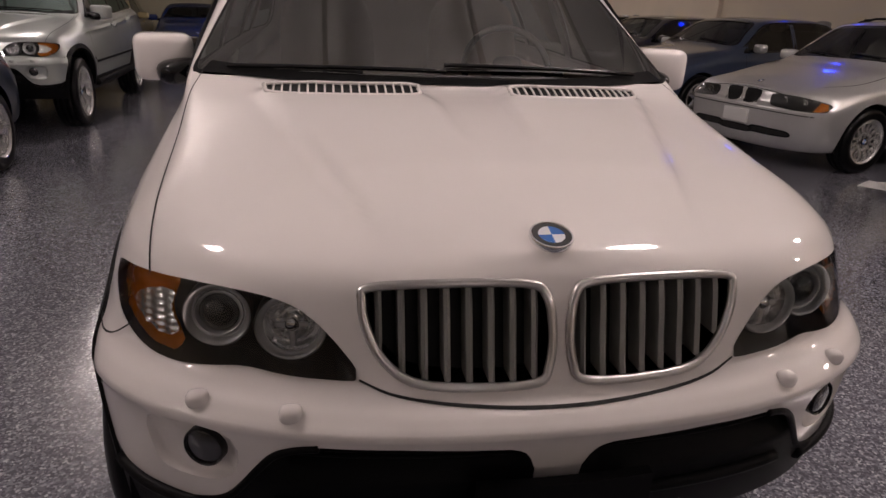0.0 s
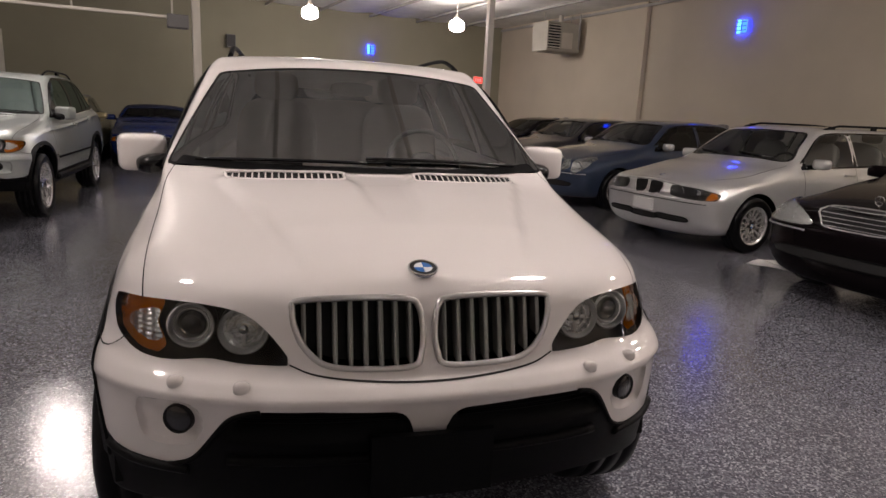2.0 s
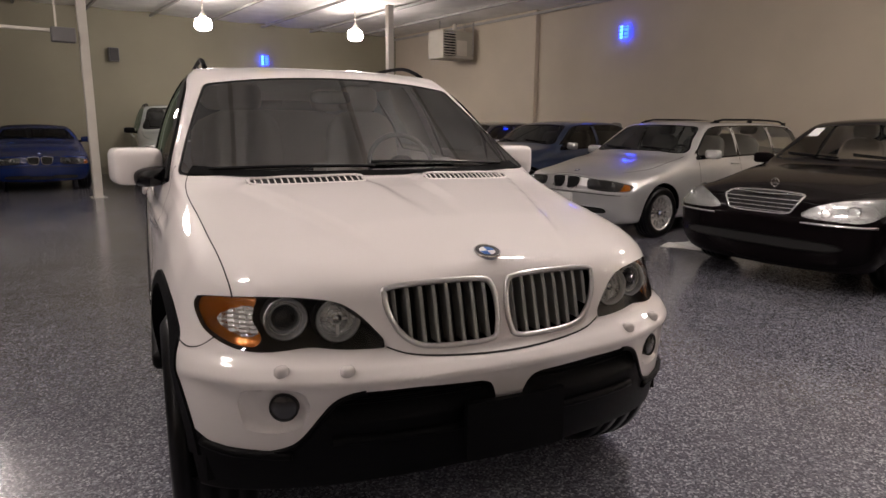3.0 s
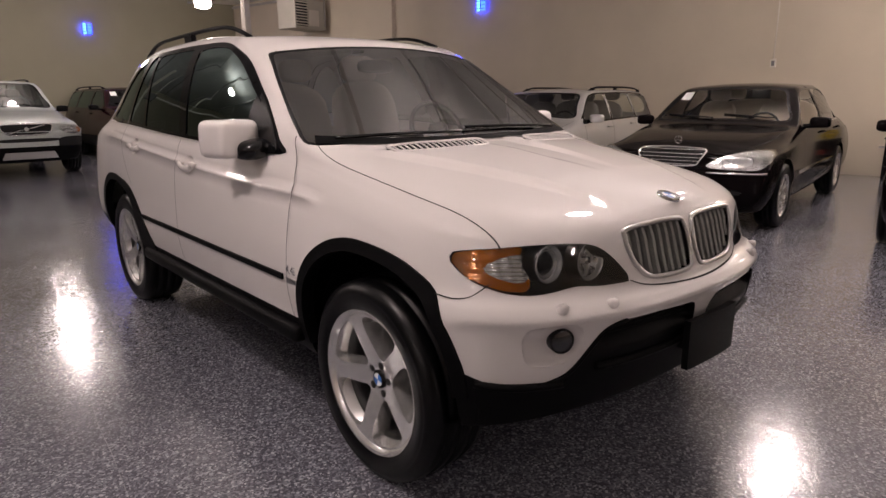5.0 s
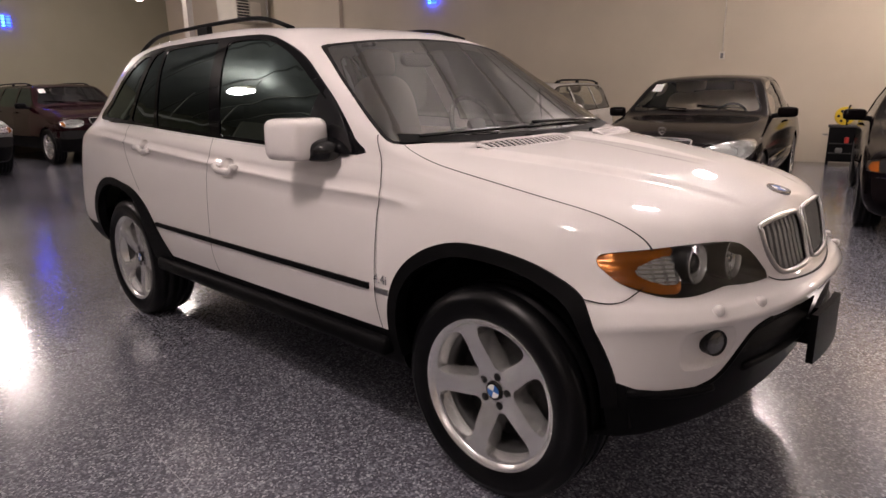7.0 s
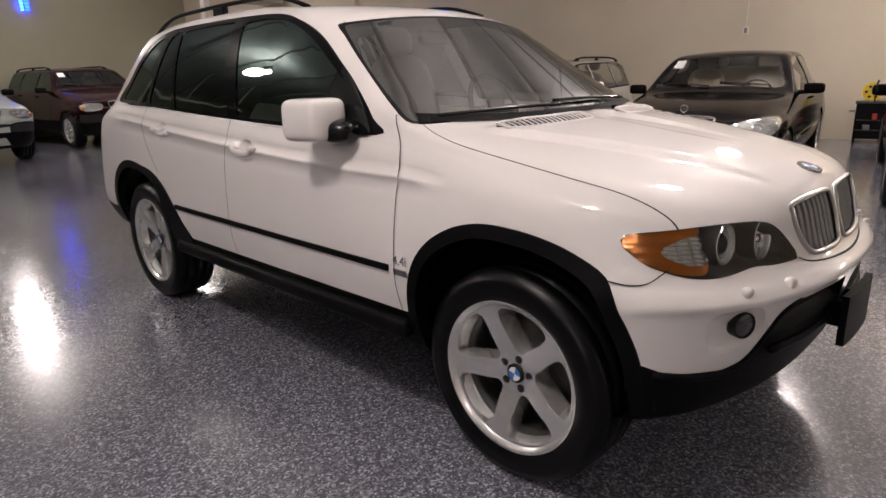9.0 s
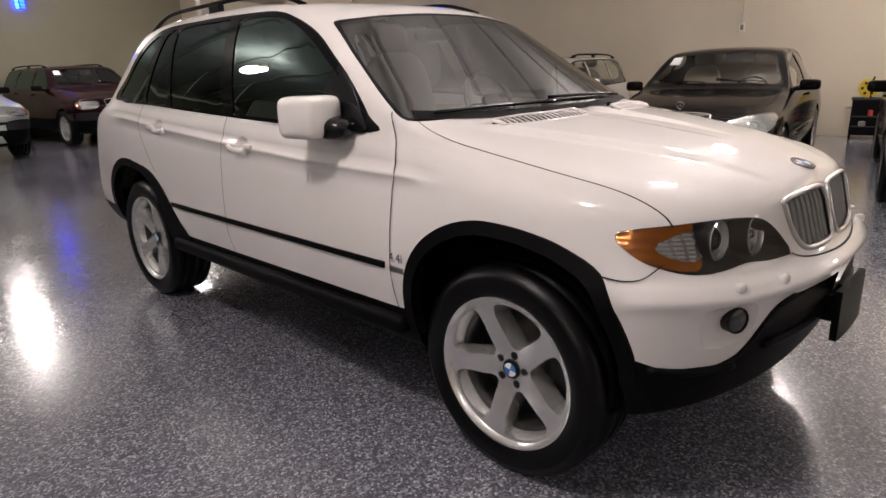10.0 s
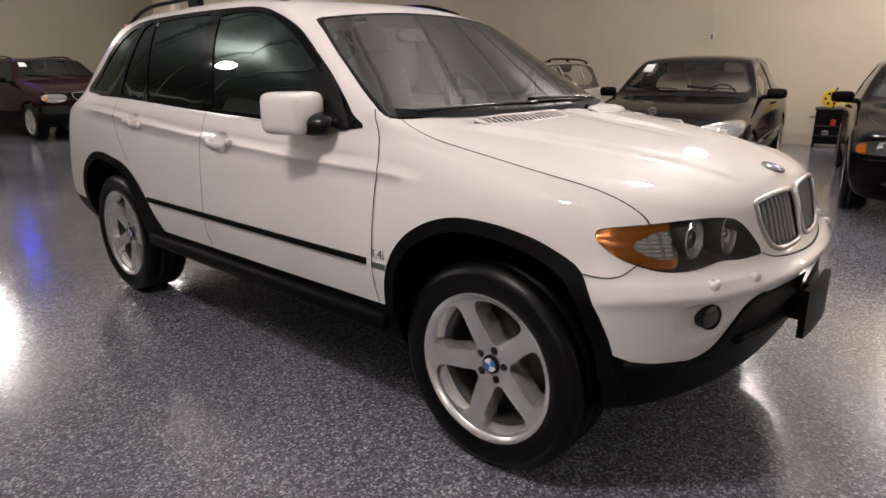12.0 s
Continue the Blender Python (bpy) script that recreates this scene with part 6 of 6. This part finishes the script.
CYAN_GLOW = mat("cyan_core", (0.1, 0.3, 0.6), 0.3, emit=(0.01, 0.05, 1.0), strength=26.0)


def blue_lamp(m):
    r = root_of("blue_wall_lamp", "small lit blue wall lamp in a dark frame", "lamp", "blue wall lamps")
    part("back_box", box_bm(-0.05, 0.05, -0.05, 0.0, -0.06, 0.06, 0.01), DARK_TRIM, r)
    part("light_tube", box_bm(-0.105, -0.035, -0.09, -0.051, -0.13, 0.13, 0.012), CYAN_GLOW, r, "glowing blue tube")
    part("light_tube", box_bm(0.0, 0.105, -0.075, -0.051, -0.12, 0.12, 0.01), BLUE_GLOW, r, "glowing blue tube")
    for z in (-0.08, 0.0, 0.08):
        part("guard_bar", box_bm(-0.125, 0.125, -0.105, -0.095, z - 0.007, z + 0.007, 0.002), DARK_TRIM, r)
    r.matrix_basis = m
    return r


blue_lamp(spot_in_hall(5.72, WALL_V, 3.13))
blue_lamp(spot_in_hall(WALL_U, 7.33, 3.36, -90))


def exit_sign():
    r = root_of("exit_sign", "lit red exit sign high on the far wall", "sign")
    part("housing", box_bm(-0.17, 0.17, -0.06, 0.0, -0.11, 0.11, 0.01), STEEL, r)
    part("face", box_bm(-0.15, 0.15, -0.066, -0.061, -0.09, 0.09, 0.002), mat("red_lit_face", (0.5, 0.02, 0.02), 0.4, emit=(1.0, 0.06, 0.05), strength=2.2), r, "glowing red face")
    for x in (-0.09, -0.03, 0.03, 0.09):
        part("letter_bar", box_bm(x - 0.018, x + 0.018, -0.069, -0.067, -0.05, 0.05), BADGE_WHITE, r)
    r.matrix_basis = spot_in_hall(9.4, WALL_V, 2.48)


exit_sign()


def speaker(u, v, z):
    r = root_of("wall_speaker", "small grey loudspeaker on the far wall", "loudspeaker")
    part("cabinet", box_bm(-0.12, 0.12, -0.2, -0.02, -0.17, 0.17, 0.02), GREY_LEATHER, r)
    part("grille_cloth", box_bm(-0.1, 0.1, -0.206, -0.201, -0.15, 0.15, 0.004), DARK_TRIM, r)
    part("bracket", box_bm(-0.03, 0.03, -0.02, 0.0, -0.06, 0.06), STEEL, r)
    r.matrix_basis = spot_in_hall(u, v, z)


speaker(1.74, WALL_V, 3.02)


def garage_door():
    r = root_of("overhead_door", "white panelled overhead door with three small windows", "door")
    white = mat("white_door_enamel", (0.66, 0.66, 0.62), 0.45, vary=0.05)
    for i in range(5):
        part("panel", box_bm(-4.5, -3.5, WALL_V - 0.05, WALL_V - 0.004, 0.02 + 0.55 * i, 0.555 + 0.55 * i, 0.012), white, r)
    for i in range(3):
        u = -4.33 + 0.33 * i
        part("window", box_bm(u - 0.11, u + 0.11, WALL_V - 0.056, WALL_V - 0.051, 1.88, 2.02, 0.003), GLOSS_BLACK, r, "small dark window")
    for u in (-4.54, -3.46):
        part("jamb", box_bm(u - 0.04, u + 0.04, WALL_V - 0.08, WALL_V - 0.003, 0.0, 2.85, 0.005), STEEL, r)
    r.matrix_basis = ROOM
    t = root_of("door_track", "galvanised overhead door track hung below the ceiling", "rail")
    for z in (2.86,):
        part("rail", box_bm(-3.4, 0.1, 10.93, 11.0, z - 0.025, z + 0.025, 0.006), STEEL, t)
    for u in (-3.2, -1.6, -0.02):
        part("hanger", box_bm(u - 0.015, u + 0.015, 10.95, 10.98, 2.88, CEIL - 0.1), STEEL, t)
    part("opener_box", box_bm(-0.12, 0.24, 10.72, 10.90, 2.66, 2.90, 0.02), GREY_LEATHER, t, "grey motor box")
    t.matrix_basis = ROOM


garage_door()


def office_wall():
    # paler than the other walls: the brighter light here is put into the colour
    w = part("partition_wall", box_bm(-9.5, -5.1, 15.0, 15.2, 0, CEIL, 0), mat("wall_tone_for_stronger_light", (0.68, 0.64, 0.54), 0.7, bump=0.2, bump_scale=60, vary=0.04))
    w.matrix_basis = ROOM
    tagged(w, "partition wall in a tone made paler for stronger light", "wall", kind="structure")


office_wall()


def outlet():
    r = root_of("conduit_outlet", "grey electric outlet box below a thin conduit", "outlet")
    part("box", box_bm(-0.05, 0.0, -0.045, 0.045, -0.07, 0.07, 0.006), STEEL, r)
    part("socket", box_bm(-0.054, -0.051, -0.025, 0.025, -0.045, 0.045, 0.001), GREY_LEATHER, r)
    pipe(r, "conduit", [(-0.02, 0, 0.07), (-0.02, 0, CEIL - 1.9)], 0.011, STEEL, 8)
    r.matrix_basis = spot_in_hall(WALL_U, 1.17, 1.86)


outlet()


def tool_cart():
    r = root_of("tool_cart", "black wheeled service cart with a yellow cable reel on top", "cart")
    part("cabinet", box_bm(-0.17, 0.17, -0.2, 0.2, 0.07, 0.63, 0.012), BLACK_PLASTIC, r)
    part("top_tray", box_bm(-0.19, 0.19, -0.22, 0.22, 0.631, 0.66, 0.01), DARK_TRIM, r)
    for z in (0.2, 0.36):
        part("shelf", box_bm(-0.20, -0.171, -0.18, 0.18, z, z + 0.02, 0.004), DARK_TRIM, r)
    part("red_can", box_bm(-0.23, -0.172, -0.1, -0.03, 0.38, 0.48, 0.02), RED_PLASTIC, r, "red plastic bottle")
    part("grey_bottle", box_bm(-0.23, -0.172, -0.02, 0.08, 0.22, 0.30, 0.02), GREY_LEATHER, r)
    for y in (-0.18, 0.18):
        for x in (-0.13, 0.13):
            v, f = lathe([(-0.02, 0.0001), (-0.02, 0.045), (0.02, 0.045), (0.02, 0.0001)], 16, "y")
            w = part("castor", mesh_of("castor", v, f, RUBBER), None, r)
            w.matrix_basis = pose(x, y, 0.045)
    pipe(r, "handle", [(-0.1, 0.21, 0.5), (-0.1, 0.28, 0.5), (0.1, 0.28, 0.5), (0.1, 0.21, 0.5)], 0.01, SATIN, 8)
    v, f = lathe([(-0.05, 0.03), (-0.05, 0.14), (-0.03, 0.15), (0.03, 0.15), (0.05, 0.14), (0.05, 0.03)], 28, "x")
    reel = part("cable_reel", mesh_of("cable_reel", v, f, YELLOW), None, r, "yellow cable reel")
    reel.matrix_basis = pose(0, 0, 0.81)
    crease(reel, 40)
    # dark discs colour in the shade of the reel's openings
    for a in range(0, 360, 60):
        v, f = lathe([(-0.055, 0.0001), (-0.055, 0.022), (0.0, 0.022)], 10, "x")
        h = part("reel_hole", mesh_of("reel_hole", v, f, GAP), None, reel)
        h.matrix_basis = pose(0, 0.09 * math.cos(radians(a)), 0.09 * math.sin(radians(a)))
    pipe(r, "reel_frame", [(-0.07, -0.04, 0.66), (-0.07, -0.02, 0.86), (-0.07, -0.06, 0.99)], 0.014, BLACK_PLASTIC, 8)
    r.matrix_basis = spot_in_hall(10.02, -0.85)


tool_cart()


def floor_sheets():
    for i, (u, v, a) in enumerate(((5.22, 2.14, 20), (5.32, 2.05, -14))):
        bm = bmesh.new()
        bmesh.ops.create_grid(bm, x_segments=8, y_segments=10, size=0.5)
        for q in bm.verts:
            q.co = Vector((q.co.x * 0.34, q.co.y * 0.56, 0.004 + 0.010 * i + 0.006 * noise.noise(Vector((q.co.x * 3, q.co.y * 3, i)))))
        bmesh.ops.solidify(bm, geom=bm.faces[:], thickness=0.002)
        p = part("paper_sheet", bm, PAPER, smooth=True)
        p.matrix_basis = spot_in_hall(u, v, 0.003, a)
        tagged(p, "loose white paper sheet lying on the floor", "paper", "floor papers")


floor_sheets()


def floor_scuffs():
    """Pale drag marks worn into the floor's coat."""
    pale = mat("scuffed_coat", (0.33, 0.33, 0.36), 0.22, spec=0.6, bump=0.5, bump_scale=120)
    for line, wide in (([(-1.60, 0.42), (-1.565, 0.80), (-1.545, 1.10), (-1.50, 1.42)], 0.005), ([(-1.815, 2.384), (-1.73, 2.400), (-1.634, 2.404)], 0.012), ([(-1.856, 2.248), (-1.78, 2.235), (-1.694, 2.213)], 0.009)):
        pts = smooth_poly(line, 8, False)
        v, f = [], []
        for i, (x, y) in enumerate(pts):
            a, b = Vector(pts[max(0, i - 1)]), Vector(pts[min(len(pts) - 1, i + 1)])
            side = Vector((-(b - a).y, (b - a).x)).normalized() * wide * 0.5 * (0.35 + 0.65 * abs(noise.noise(Vector((x * 40, y * 40, 1)))) * 2) * math.sin(math.pi * (i + 0.3) / (len(pts) - 0.4))
            v += [(x + side.x, y + side.y, 0.0022), (x - side.x, y - side.y, 0.0022)]
        f = [(2 * i, 2 * i + 1, 2 * i + 3, 2 * i + 2) for i in range(len(pts) - 1)]
        tagged(part("floor_scuff", mesh_of("floor_scuff", v, f, pale), None), "pale drag mark worn into the floor coat", "scuff", "floor scuffs", "structure")


floor_scuffs()
